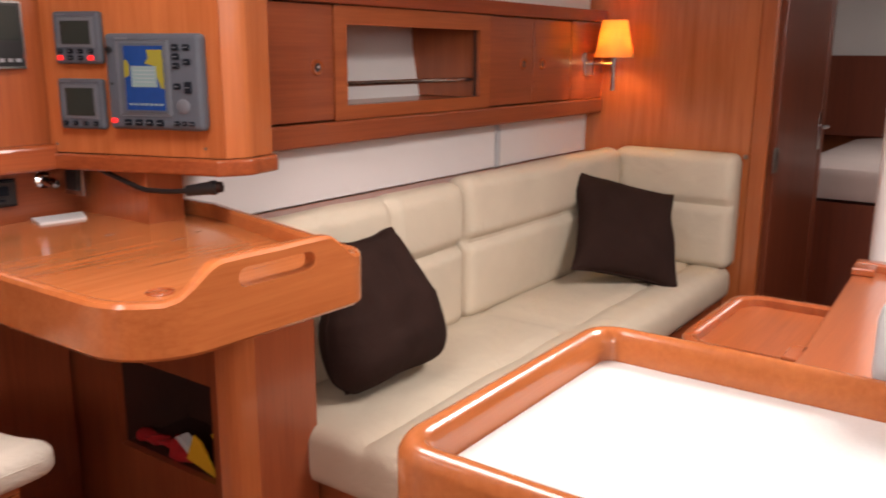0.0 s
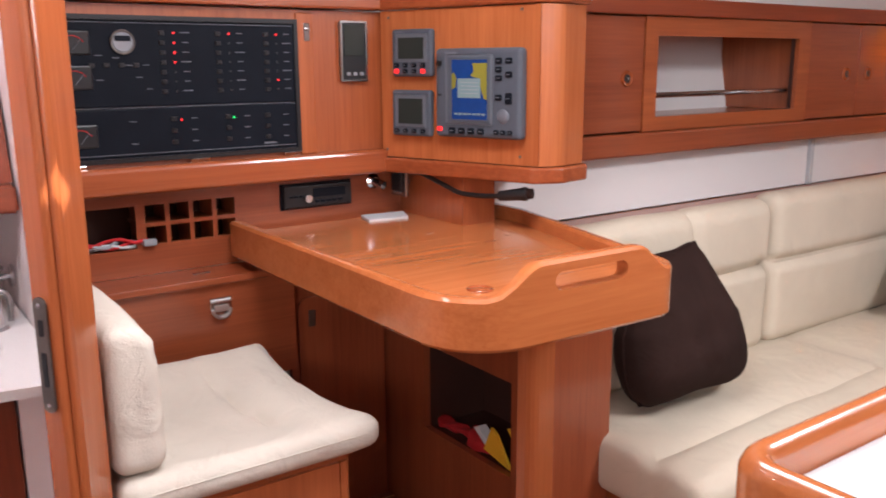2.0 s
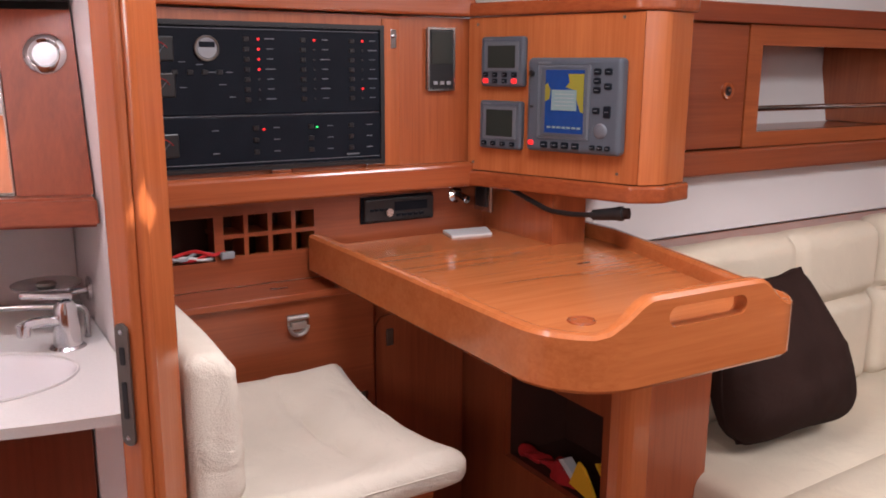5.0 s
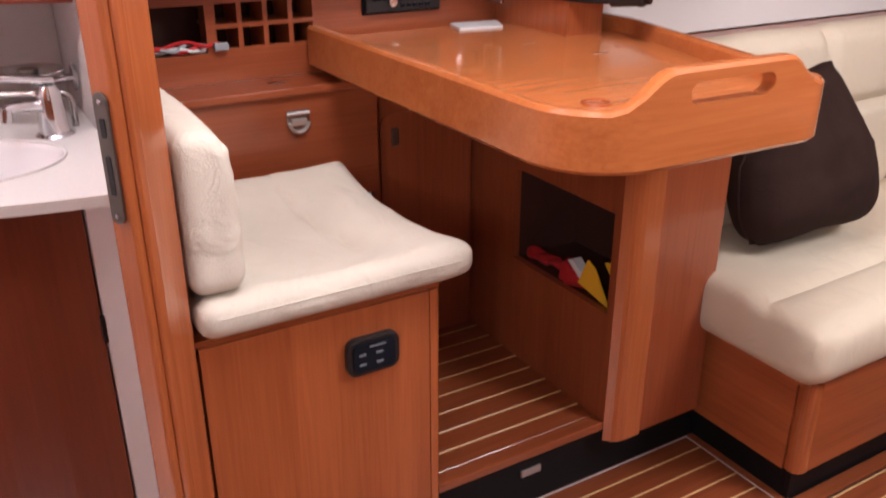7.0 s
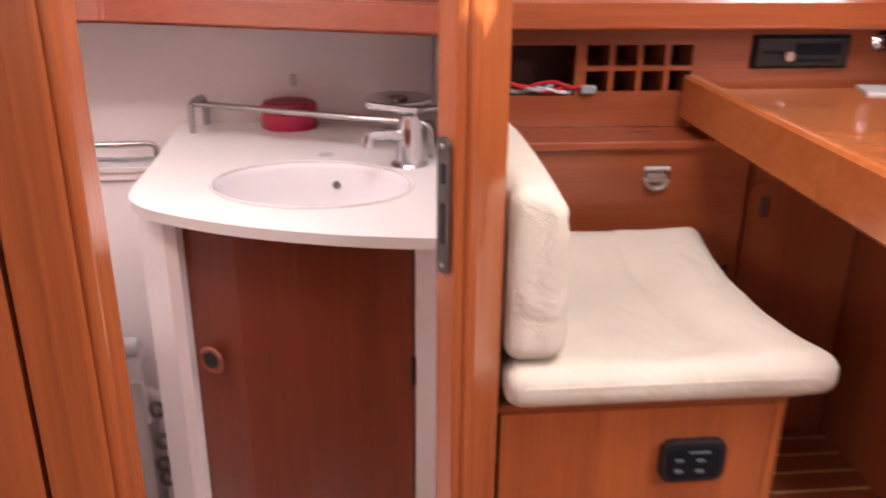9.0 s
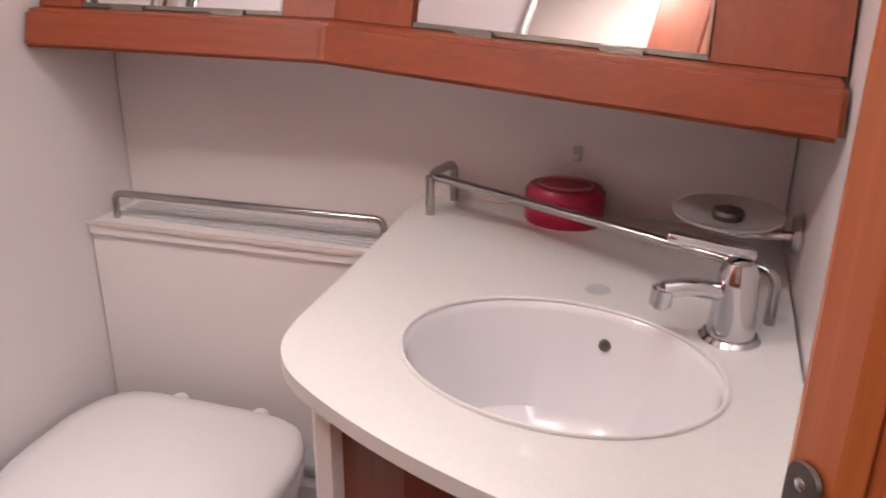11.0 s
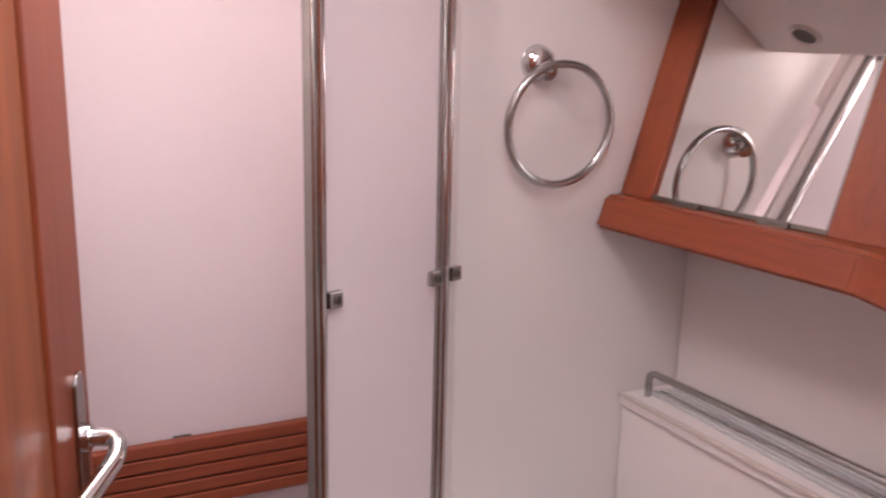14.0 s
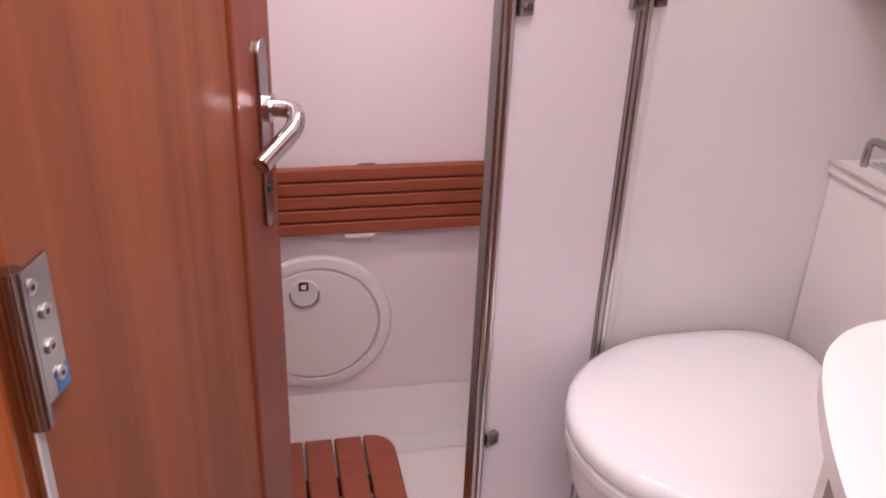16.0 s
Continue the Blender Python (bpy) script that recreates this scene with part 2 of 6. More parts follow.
def bx(x0, x1, y0, y1, z0, z1, bev=0.0, seg=2, bm=None):
    own = bmesh.new()
    bmesh.ops.create_cube(own, size=1.0)
    for v in own.verts:
        v.co = Vector(((x0 + x1) / 2 + v.co.x * (x1 - x0), (y0 + y1) / 2 + v.co.y * (y1 - y0), (z0 + z1) / 2 + v.co.z * (z1 - z0)))
    if bev:
        bmesh.ops.bevel(own, geom=own.edges[:], offset=bev, segments=seg, affect="EDGES", profile=0.5)
    return join(bm, own)


def join(bm, own):
    if bm is None:
        return own
    me = bpy.data.meshes.new("tmp")
    own.to_mesh(me)
    bm.from_mesh(me)
    own.free()
    bpy.data.meshes.remove(me)
    return bm


def prism(pts, z0, z1, bev=0.0, seg=2, bm=None):
    """An upright prism over a plan outline."""
    own = bmesh.new()
    lo = [own.verts.new((x, y, z0)) for x, y in pts]
    hi = [own.verts.new((x, y, z1)) for x, y in pts]
    own.faces.new(lo[::-1])
    own.faces.new(hi)
    n = len(pts)
    for i in range(n):
        own.faces.new((lo[i], lo[(i + 1) % n], hi[(i + 1) % n], hi[i]))
    bmesh.ops.recalc_face_normals(own, faces=own.faces)
    if bev:
        bmesh.ops.bevel(own, geom=own.edges[:], offset=bev, segments=seg, affect="EDGES", profile=0.5)
    return join(bm, own)


def extrude(pts, axis, a0, a1, bev=0.0, bm=None):
    """A prism over an outline in the plane across an axis: (y, z) for x, (x, z) for y."""
    own = bmesh.new()
    put = (lambda p, a: (a, p[0], p[1])) if axis == "x" else (lambda p, a: (p[0], a, p[1]))
    lo = [own.verts.new(put(p, a0)) for p in pts]
    hi = [own.verts.new(put(p, a1)) for p in pts]
    own.faces.new(lo)
    own.faces.new(hi[::-1])
    n = len(pts)
    for i in range(n):
        own.faces.new((lo[(i + 1) % n], lo[i], hi[i], hi[(i + 1) % n]))
    bmesh.ops.recalc_face_normals(own, faces=own.faces)
    if bev:
        bmesh.ops.bevel(own, geom=own.edges[:], offset=bev, segments=2, affect="EDGES", profile=0.5)
    return join(bm, own)


def cyl(p, q, r, n=20, r2=None, bev=0.0, bm=None):
    """A round bar from p to q."""
    own = bmesh.new()
    p, q = Vector(p), Vector(q)
    d = q - p
    bmesh.ops.create_cone(own, cap_ends=True, segments=n, radius1=r, radius2=r if r2 is None else r2, depth=d.length)
    if bev:
        bmesh.ops.bevel(own, geom=[e for e in own.edges if len(e.link_faces) == 2 and any(len(f.verts) > 4 for f in e.link_faces)], offset=bev, segments=2, affect="EDGES")
    m = Matrix.Translation((p + q) / 2) @ d.to_track_quat("Z", "Y").to_matrix().to_4x4()
    bmesh.ops.transform(own, matrix=m, verts=own.verts)
    return join(bm, own)


def tube(pts, r, n=10, closed=False, bm=None):
    """A bent bar through points."""
    own = bmesh.new()
    P = [Vector(p) for p in pts]
    rings = []
    N = len(P)
    up = None
    for i in range(N):
        a = P[i - 1] if (i > 0 or closed) else P[i]
        b = P[(i + 1) % N] if (i < N - 1 or closed) else P[i]
        d = (b - a).normalized()
        if up is None:
            up = d.orthogonal().normalized()
        s = d.cross(up).normalized()
        up = s.cross(d).normalized()
        rings.append([own.verts.new(P[i] + (up * math.cos(k * 2 * math.pi / n) + s * math.sin(k * 2 * math.pi / n)) * r) for k in range(n)])
    for i in range(N if closed else N - 1):
        A, B = rings[i], rings[(i + 1) % N]
        for k in range(n):
            own.faces.new((A[k], A[(k + 1) % n], B[(k + 1) % n], B[k]))
    if not closed:
        own.faces.new(rings[0][::-1])
        own.faces.new(rings[-1])
    bmesh.ops.recalc_face_normals(own, faces=own.faces)
    return join(bm, own)


def bend(pts, r, n=5):
    """Points of a bar with its inner corners rounded."""
    P = [Vector(p) for p in pts]
    out = [P[0]]
    for i in range(1, len(P) - 1):
        a, b = (P[i - 1] - P[i]).normalized(), (P[i + 1] - P[i]).normalized()
        s, e = P[i] + a * r, P[i] + b * r
        for k in range(n + 1):
            t = k / n
            out.append(s * (1 - t) ** 2 + P[i] * 2 * t * (1 - t) + e * t * t)
    return out + [P[-1]]


def soft_box(x0, x1, y0, y1, z0, z1, r, n=(16, 16, 6), shape=None):
    """A padded block with round edges; shape moves its points, given their place from -1 to 1 on each axis."""
    own = bmesh.new()
    c = Vector(((x0 + x1) / 2, (y0 + y1) / 2, (z0 + z1) / 2))
    h = Vector(((x1 - x0) / 2, (y1 - y0) / 2, (z1 - z0) / 2))
    verts = {}

    def warp(k):
        return math.sin(k * math.pi / 2) * 0.35 + k * 0.65

    def vert(i, j, k):
        if (i, j, k) not in verts:
            u = Vector((warp(2 * i / n[0] - 1), warp(2 * j / n[1] - 1), warp(2 * k / n[2] - 1)))
            p = Vector((u.x * h.x, u.y * h.y, u.z * h.z))
            inner = Vector([max(-(h[a] - r), min(h[a] - r, p[a])) for a in range(3)])
            d = p - inner
            if d.length > 1e-9:
                p = inner + d.normalized() * min(r, max(abs(t) for t in d))
            if shape:
                p = p + Vector(shape(u.x, u.y, u.z, p + c))
            verts[i, j, k] = own.verts.new(p + c)
        return verts[i, j, k]

    for a, (p, q, s) in enumerate(((1, 2, 0), (0, 2, 1), (0, 1, 2))):
        for side in (0, n[s]):
            for i in range(n[p]):
                for j in range(n[q]):
                    f = []
                    for di, dj in ((0, 0), (1, 0), (1, 1), (0, 1)):
                        k = [0, 0, 0]
                        k[p], k[q], k[s] = i + di, j + dj, side
                        f.append(vert(*k))
                    own.faces.new(f)
    bmesh.ops.recalc_face_normals(own, faces=own.faces)
    return own


def lathe(prof, m, n=24):
    """A turned body from a profile of (radius, height)."""
    own = bmesh.new()
    rings = []
    for r, z in prof:
        rings.append([own.verts.new((r * math.cos(2 * math.pi * k / n), r * math.sin(2 * math.pi * k / n), z)) for k in range(n)] if r > 1e-6 else [own.verts.new((0, 0, z))])
    for A, B in zip(rings, rings[1:]):
        for k in range(n):
            f = [A[k % len(A)], A[(k + 1) % len(A)], B[(k + 1) % len(B)], B[k % len(B)]]
            f = list(dict.fromkeys(f))
            if len(f) > 2:
                own.faces.new(f)
    bmesh.ops.recalc_face_normals(own, faces=own.faces)
    bmesh.ops.transform(own, matrix=m, verts=own.verts)
    return own


def wall_with_holes(u0, u1, z0, z1, a0, a1, axis, holes, bm=None):
    """A wall slab across an axis with rectangular openings (u0, u1, z0, z1) through it."""
    us = sorted({u0, u1, *[h[0] for h in holes], *[h[1] for h in holes]})
    zs = sorted({z0, z1, *[h[2] for h in holes], *[h[3] for h in holes]})
    solid = {}
    for i in range(len(us) - 1):
        for j in range(len(zs) - 1):
            cu, cz = (us[i] + us[i + 1]) / 2, (zs[j] + zs[j + 1]) / 2
            solid[i, j] = not any(h[0] < cu < h[1] and h[2] < cz < h[3] for h in holes)
    own = bmesh.new()
    vs = {}

    def v(i, j, s):
        if (i, j, s) not in vs:
            a = a1 if s else a0
            vs[i, j, s] = own.verts.new((us[i], a, zs[j]) if axis == "y" else (a, us[i], zs[j]) if axis == "x" else (us[i], zs[j], a))
        return vs[i, j, s]

    for (i, j), ok in solid.items():
        if not ok:
            continue
        for s in (0, 1):
            own.faces.new((v(i, j, s), v(i + 1, j, s), v(i + 1, j + 1, s), v(i, j + 1, s)))
        for (di, dj), (p, q) in (((-1, 0), ((i, j), (i, j + 1))), ((1, 0), ((i + 1, j), (i + 1, j + 1))), ((0, -1), ((i, j), (i + 1, j))), ((0, 1), ((i, j + 1), (i + 1, j + 1)))):
            if not solid.get((i + di, j + dj), False):
                own.faces.new((v(*p, 0), v(*q, 0), v(*q, 1), v(*p, 1)))
    bmesh.ops.recalc_face_normals(own, faces=own.faces)
    return join(bm, own)


def round_rect(x0, x1, y0, y1, r, n=6):
    out = []
    for cx, cy, a in ((x1 - r, y1 - r, 0), (x0 + r, y1 - r, 90), (x0 + r, y0 + r, 180), (x1 - r, y0 + r, 270)):
        for k in range(n + 1):
            t = radians(a + 90 * k / n)
            out.append((cx + r * math.cos(t), cy + r * math.sin(t)))
    return out

# ---- the boat's shell ----
setting("floor", bx(-2.6, 6.2, -2.0, 2.0, -0.06, -0.012), teak_x, "dark sole boards under the planked cabin floor", "floor")
hull = bx(-2.6, 6.2, 1.93, 1.99, -0.06, 2.1)
setting("wall_hull", hull, lining, "white lined hull side", "wall")
setting("wall_opposite", bx(-2.6, 6.2, -1.99, -1.93, -0.06, 2.1), lining, "white lined opposite hull side", "wall")
setting("wall_aft", bx(-2.66, -2.6, -2.0, 2.0, -0.06, 2.1), wood_z, "varnished aft bulkhead", "wall")
setting("wall_fore", bx(6.2, 6.26, -2.0, 2.0, -0.06, 2.1), wood_z, "varnished fore bulkhead", "wall")
# unseen deckhead; openings assumed, the small one shapes the sun patch
setting("ceiling", wall_with_holes(-2.6, 6.2, -2.0, 2.0, 1.94, 2.00, "z",
        [(1.24, 1.86, -0.66, -0.04), (0.530, 0.616, 0.532, 0.618), (4.35, 4.85, -0.05, 0.45)]), lining, "white deckhead with added openings, one shaping the sun patch", "ceiling")
# opaque slabs added above the large openings to block direct sun
setting("window_cover_1", bx(1.23, 1.87, -0.67, -0.03, 2.002, 2.02), lining, "unseen opaque cover keeping sun out of the saloon opening", "hatch")
setting("window_cover_2", bx(4.34, 4.86, -0.06, 0.46, 2.002, 2.02), lining, "unseen opaque cover keeping sun out of the berth opening", "hatch")
# opposite side: plain galley front that closes the place
setting("wall_galley", bx(-1.6, 3.2, -1.5, -1.45, -0.012, 0.92), wood_x, "varnished cabinet front across the cabin", "wall")

# ---- nav corner structure ----
# bulkhead between head and nav seat
setting("wall_bulkhead_nav", bx(0.088, 0.112, 1.196, 1.93, -0.012, 1.94), gelcoat, "thin bulkhead with white head-side face", "wall")
setting("wall_bulkhead_nav_facing", bx(0.114, 0.122, 1.196, 1.93, 0.0, 1.94), wood_z, "cherry-faced bulkhead beside the seat", "wall")


def right_post():
    t = thing("door_post", (0.075, 1.15, 0), "varnished cherry door post with a steel strike plate", "door post", kind="structure")
    part("post", prism([(0.030, 1.128), (0.050, 1.099), (0.060, 1.099), (0.119, 1.166), (0.119, 1.194), (0.070, 1.194)], -0.01, 1.94, 0.004), trim_z, t)
    part("moulding", prism([(0.066, 1.094), (0.078, 1.104), (0.074, 1.115), (0.060, 1.100)], -0.01, 1.94, 0.003), trim_z, t)
    nrm = Vector((0.020, -0.029, 0)).normalized()
    c = Vector((0.0385, 1.1128, 0)) - Vector((0.82, 0.57, 0)) * 0.0015
    m = Matrix(((nrm.x, 0, -0.82, c.x), (nrm.y, 0, -0.57, c.y), (0, 1, 0, 0.942), (0, 0, 0, 1)))
    s = prism(round_rect(-0.0105, 0.0105, -0.083, 0.083, 0.010), -0.001, 0.002)
    bmesh.ops.transform(s, matrix=m, verts=s.verts)
    p = part("strike_plate", s, old_metal, t, "worn steel strike plate")
    for y0, y1 in ((0.028, 0.052), (-0.045, 0.005)):
        s = prism(round_rect(-0.004, 0.004, y0, y1, 0.002, 2), 0.001, 0.003)
        bmesh.ops.transform(s, matrix=m, verts=s.verts)
        part("strike_slot", s, black_plastic, p)
    for y in (-0.072, 0.072):
        s = lathe([(0, 0.0035), (0.0035, 0.003), (0.004, 0.001)], Matrix.Translation((0, y, 0)), 10)
        bmesh.ops.transform(s, matrix=m, verts=s.verts)
        part("screw", s, chrome, p)


right_post()


def left_post():
    t = thing("door_post", (-0.29, 0.80, 0), "varnished cherry door post beside the open door", "door post", kind="structure")
    part("post", bx(-0.308, -0.247, 0.773, 0.821, -0.01, 1.94, 0.006, 3), trim_z, t)
    part("moulding", bx(-0.284, -0.257, 0.767, 0.776, -0.01, 1.94, 0.004), trim_z, t)


left_post()
setting("wall_head_front", bx(-1.35, -0.3115, 0.776, 0.815, -0.01, 1.94), wood_z, "cherry panel beside the head door", "wall")
setting("wall_head_front_lining", bx(-1.27, -0.3115, 0.8165, 0.824, 0.0, 1.89), gelcoat, "white head-side lining of the door wall", "wall")
setting("trim_door_head", prism([(-0.27, 0.785), (0.055, 1.09), (0.03, 1.12), (-0.29, 0.819)], 1.730, 1.94, 0.004), trim_x, "varnished header over the head door", "trim")


def chart_bay():
    """Wall with the switch panel, the recess below and the locker shelf."""
    t = thing("nav_cabinet", (0.58, 1.85, 0.9), "cherry-veneered navigation cabinet with switch panel above pigeonholes", "cabinet")
    part("upper_panel", wall_with_holes(0.122, 0.999, 1.10, 1.455, 1.769, 1.80, "y", [(0.17, 0.745, 1.130, 1.428)]), wood_z, t)
    part("door_frame_edge", bx(0.748, 0.792, 1.764, 1.770, 1.118, 1.448, 0.002), trim_z, t)
    part("top_rail", bx(0.122, 0.985, 1.742, 1.80, 1.458, 1.54, 0.006), trim_x, t)
    part("top_board", bx(0.122, 1.060, 1.772, 1.80, 1.543, 1.94), wood_x, t)
    part("lower_rail", bx(0.122, 0.982, 1.738, 1.80, 1.058, 1.118, 0.010, 3), trim_x, t)
    holes = [(0.20, 0.362, 0.925, 1.022)]
    w, g = 0.0455, 0.010
    for i in range(4):
        for z0, z1 in ((0.931, 0.972), (0.981, 1.022)):
            x = 0.383 + i * (w + g)
            holes.append((x, x + w, z0, z1))
    # darker veneer here carries the shade under the rail and ledge
    part("pigeonhole_board", wall_with_holes(0.122, 1.20, 0.862, 1.056, 1.818, 1.832, "y", holes), locker_shade_x, t)
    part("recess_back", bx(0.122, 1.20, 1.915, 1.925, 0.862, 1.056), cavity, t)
    for i in range(5):
        x = 0.378 + i * (w + g)
        part("divider", bx(x - 0.003, x + 0.003, 1.834, 1.913, 0.866, 1.05), wood_x, t)
    part("divider", bx(0.37, 0.61, 1.834, 1.913, 0.972, 0.980), wood_x, t)
    part("ledge", bx(0.122, 0.672, 1.698, 1.816, 0.845, 0.862, 0.003), locker_shade_x, t)
    part("ledge", bx(0.674, 1.20, 1.760, 1.816, 0.845, 0.862), wood_x, t)
    part("locker_front", bx(0.122, 0.690, 1.712, 1.73, 0.60, 0.843), locker_shade_x, t)
    part("knee_panel", bx(0.692, 0.962, 1.748, 1.76, 0.17, 0.843), shade_z, t)
    part("access_door", prism_xz(round_rect(0.712, 0.955, 0.30, 0.765, 0.03), 1.742, 1.748), shade_z, t)
    # pull latches
    l = part("latch", extrude([(0.480, 0.812), (0.530, 0.812), (0.530, 0.788), (0.524, 0.772), (0.512, 0.763), (0.498, 0.763), (0.486, 0.772), (0.480, 0.788)], "y", 1.707, 1.7115, 0.001), steel, t, "chrome lift latch")
    part("hinge_bar", cyl((0.481, 1.704, 0.806), (0.529, 1.704, 0.806), 0.004, 10), pale_steel, l, "", True)
    part("lift_ring", tube([(0.505 + 0.021 * math.cos(a), 1.702, 0.786 + 0.020 * math.sin(a)) for a in [math.pi + k * math.pi / 10 for k in range(11)]], 0.004), pale_steel, l)
    part("lift_tab", bx(0.488, 0.522, 1.700, 1.704, 0.781, 0.796, 0.001), pale_steel, l)
    part("latch", bx(0.739, 0.757, 1.737, 1.742, 0.690, 0.732, 0.002), old_metal, t, "dull metal finger catch")
    part("shelf_clip", bx(0.462, 0.502, 1.752, 1.762, 0.862, 0.865, 0.001), chrome, t)
    k = part("key_latch", bx(0.768, 0.783, 1.762, 1.768, 1.382, 1.425, 0.002), chrome, t, "small chrome key latch")
    part("barrel", cyl((0.7755, 1.764, 1.41), (0.7755, 1.754, 1.41), 0.004), chrome, k)


def prism_xz(pts, y0, y1, bev=0.0):
    return extrude(pts, "y", y0, y1, bev)


chart_bay()


def switch_panel():
    t = thing("breaker_board", (0.46, 1.775, 1.13), "black electrical switch panel with rows of red indicator lamps", "switch panel")
    part("face", bx(0.172, 0.743, 1.762, 1.79, 1.243, 1.427, 0.003), black_panel, t)
    part("face", bx(0.172, 0.743, 1.762, 1.79, 1.132, 1.240, 0.003), black_panel, t)
    rim = wall_with_holes(0.166, 0.749, 1.126, 1.432, 1.757, 1.769, "y", [(0.176, 0.739, 1.136, 1.422)])
    part("frame", rim, black_plastic, t)
    me = {}

    def small(name, key, bmf, material, x, z, label=""):
        if key not in me:
            bm = bmf()
            m = bpy.data.meshes.new(name)
            bm.to_mesh(m)
            bm.free()
            m.materials.append(material)
            me[key] = m
        ob = new(name, me[key])
        ob.parent = t
        ob.location = Vector((x, 1.762, z)) - ORIGIN[t.name]
        if label:
            tagged(ob, label)
        return ob

    led = lambda: cyl((0, 0.002, 0), (0, -0.003, 0), 0.0024, 10)
    rocker = lambda: bx(-0.006, 0.006, -0.004, 0.002, -0.005, 0.005, 0.0015, 1)
    lab = lambda: bx(-0.007, 0.007, -0.0008, 0.001, -0.0009, 0.0009)
    wide = lambda: bx(-0.011, 0.011, -0.0008, 0.001, -0.0011, 0.0011)
    reds = {(0, 0), (0, 1), (0, 2), (0, 3), (1, 0), (2, 0), (2, 5)}
    for c, x in enumerate((0.448, 0.572, 0.686)):
        for r in range(7):
            z = 1.397 - r * 0.0205
            small("switch", "sw", rocker, black_plastic, x - 0.016, z)
            small("indicator_lamp", "led%d" % ((c, r) in reds), led, led_red if (c, r) in reds else black_plastic, x + 0.010, z)
            small("legend_bar", "lab" if (c + r) % 3 else "wide", lab if (c + r) % 3 else wide, legend_white, x + 0.035, z + 0.001)
    for c, x in enumerate((0.448, 0.572, 0.668)):
        for r in range(3):
            z = 1.215 - r * 0.025
            small("switch", "sw", rocker, black_plastic, x - 0.002, z)
            small("legend_bar", "lab", lab, legend_white, x + 0.044, z)
    small("indicator_lamp", "r2", led, led_red, 0.463, 1.212, "lit red lamp")
    small("indicator_lamp", "g2", led, led_green, 0.584, 1.213, "lit green lamp")
    for x, z in ((0.30, 1.35), (0.335, 1.345), (0.36, 1.33), (0.395, 1.33), (0.38, 1.305), (0.30, 1.30), (0.40, 1.28), (0.36, 1.212), (0.24, 1.33), (0.22, 1.30), (0.36, 1.165)):
        small("legend_bar", "lab", lab, legend_white, x, z)
    for i in range(4):
        small("switch", "sw", rocker, black_plastic, 0.285 + 0.03 * i, 1.33)
    g = part("round_gauge", lathe([(0, 0.006), (0.019, 0.006), (0.022, 0.003), (0.022, -0.004)], pose(0.350, 1.762, 1.377, 90)), mid_grey, t, "round silver gauge", True)
    part("gauge_bezel", tube([(0.350 + 0.0235 * math.cos(a), 1.757, 1.377 + 0.0235 * math.sin(a)) for a in [k * math.pi / 12 for k in range(24)]], 0.002, 8, True), old_metal, g)
    part("gauge_window", bx(0.334, 0.366, 1.7545, 1.7565, 1.379, 1.390, 0.001), black_panel, g)
    for z in (1.375, 1.305, 1.185):
        d = part("meter", bx(0.215, 0.285, 1.758, 1.764, z - 0.024, z + 0.024, 0.003), black_plastic, t, "small analogue panel meter")
        part("meter_scale", tube([(0.25 + 0.026 * math.cos(a), 1.757, z - 0.012 + 0.026 * math.sin(a)) for a in [radians(30 + 12 * k) for k in range(11)]], 0.0009, 6), red_cloth, d)
        part("needle", cyl((0.25, 1.7565, z - 0.014), (0.268, 1.7565, z + 0.008), 0.0008, 6), legend_white, d)
    for x in (0.21, 0.475, 0.70):
        part("panel_catch", bx(x, x + 0.045, 1.752, 1.757, 1.118, 1.126, 0.001), chrome, t)
    for z in (1.4165, 1.2415, 1.1435):
        part("trim_line", bx(0.180, 0.735, 1.7595, 1.7625, z - 0.0006, z + 0.0006), legend_white, t)
    part("maker_plate", bx(0.655, 0.685, 1.7603, 1.763, 1.149, 1.1525), legend_white, t)


switch_panel()


def wall_display(name, x0, x1, z0, z1, y, label):
    t = thing(name, ((x0 + x1) / 2, y, z0), label, "display")
    part("housing", bx(x0, x1, y - 0.014, y + 0.002, z0, z1, 0.004), black_plastic, t)
    part("bezel", wall_with_holes(x0 - 0.002, x1 + 0.002, z0 - 0.002, z1 + 0.002, y - 0.016, y - 0.010, "y", [(x0 + 0.003, x1 - 0.003, z0 + 0.003, z1 - 0.003)]), steel, t)
    h = z1 - z0
    part("screen", bx(x0 + 0.008, x1 - 0.008, y - 0.0165, y - 0.013, z0 + h * 0.42, z1 - 0.008), lcd, t)
    for k in range(3):
        xx = x0 + 0.014 + k * 0.018
        part("button", bx(xx, xx + 0.010, y - 0.017, y - 0.013, z0 + 0.012, z0 + 0.020, 0.001), mid_grey, t)


wall_display("tank_gauge_display", 0.862, 0.932, 1.290, 1.430, 1.769, "slim black tank display in a silver bezel")


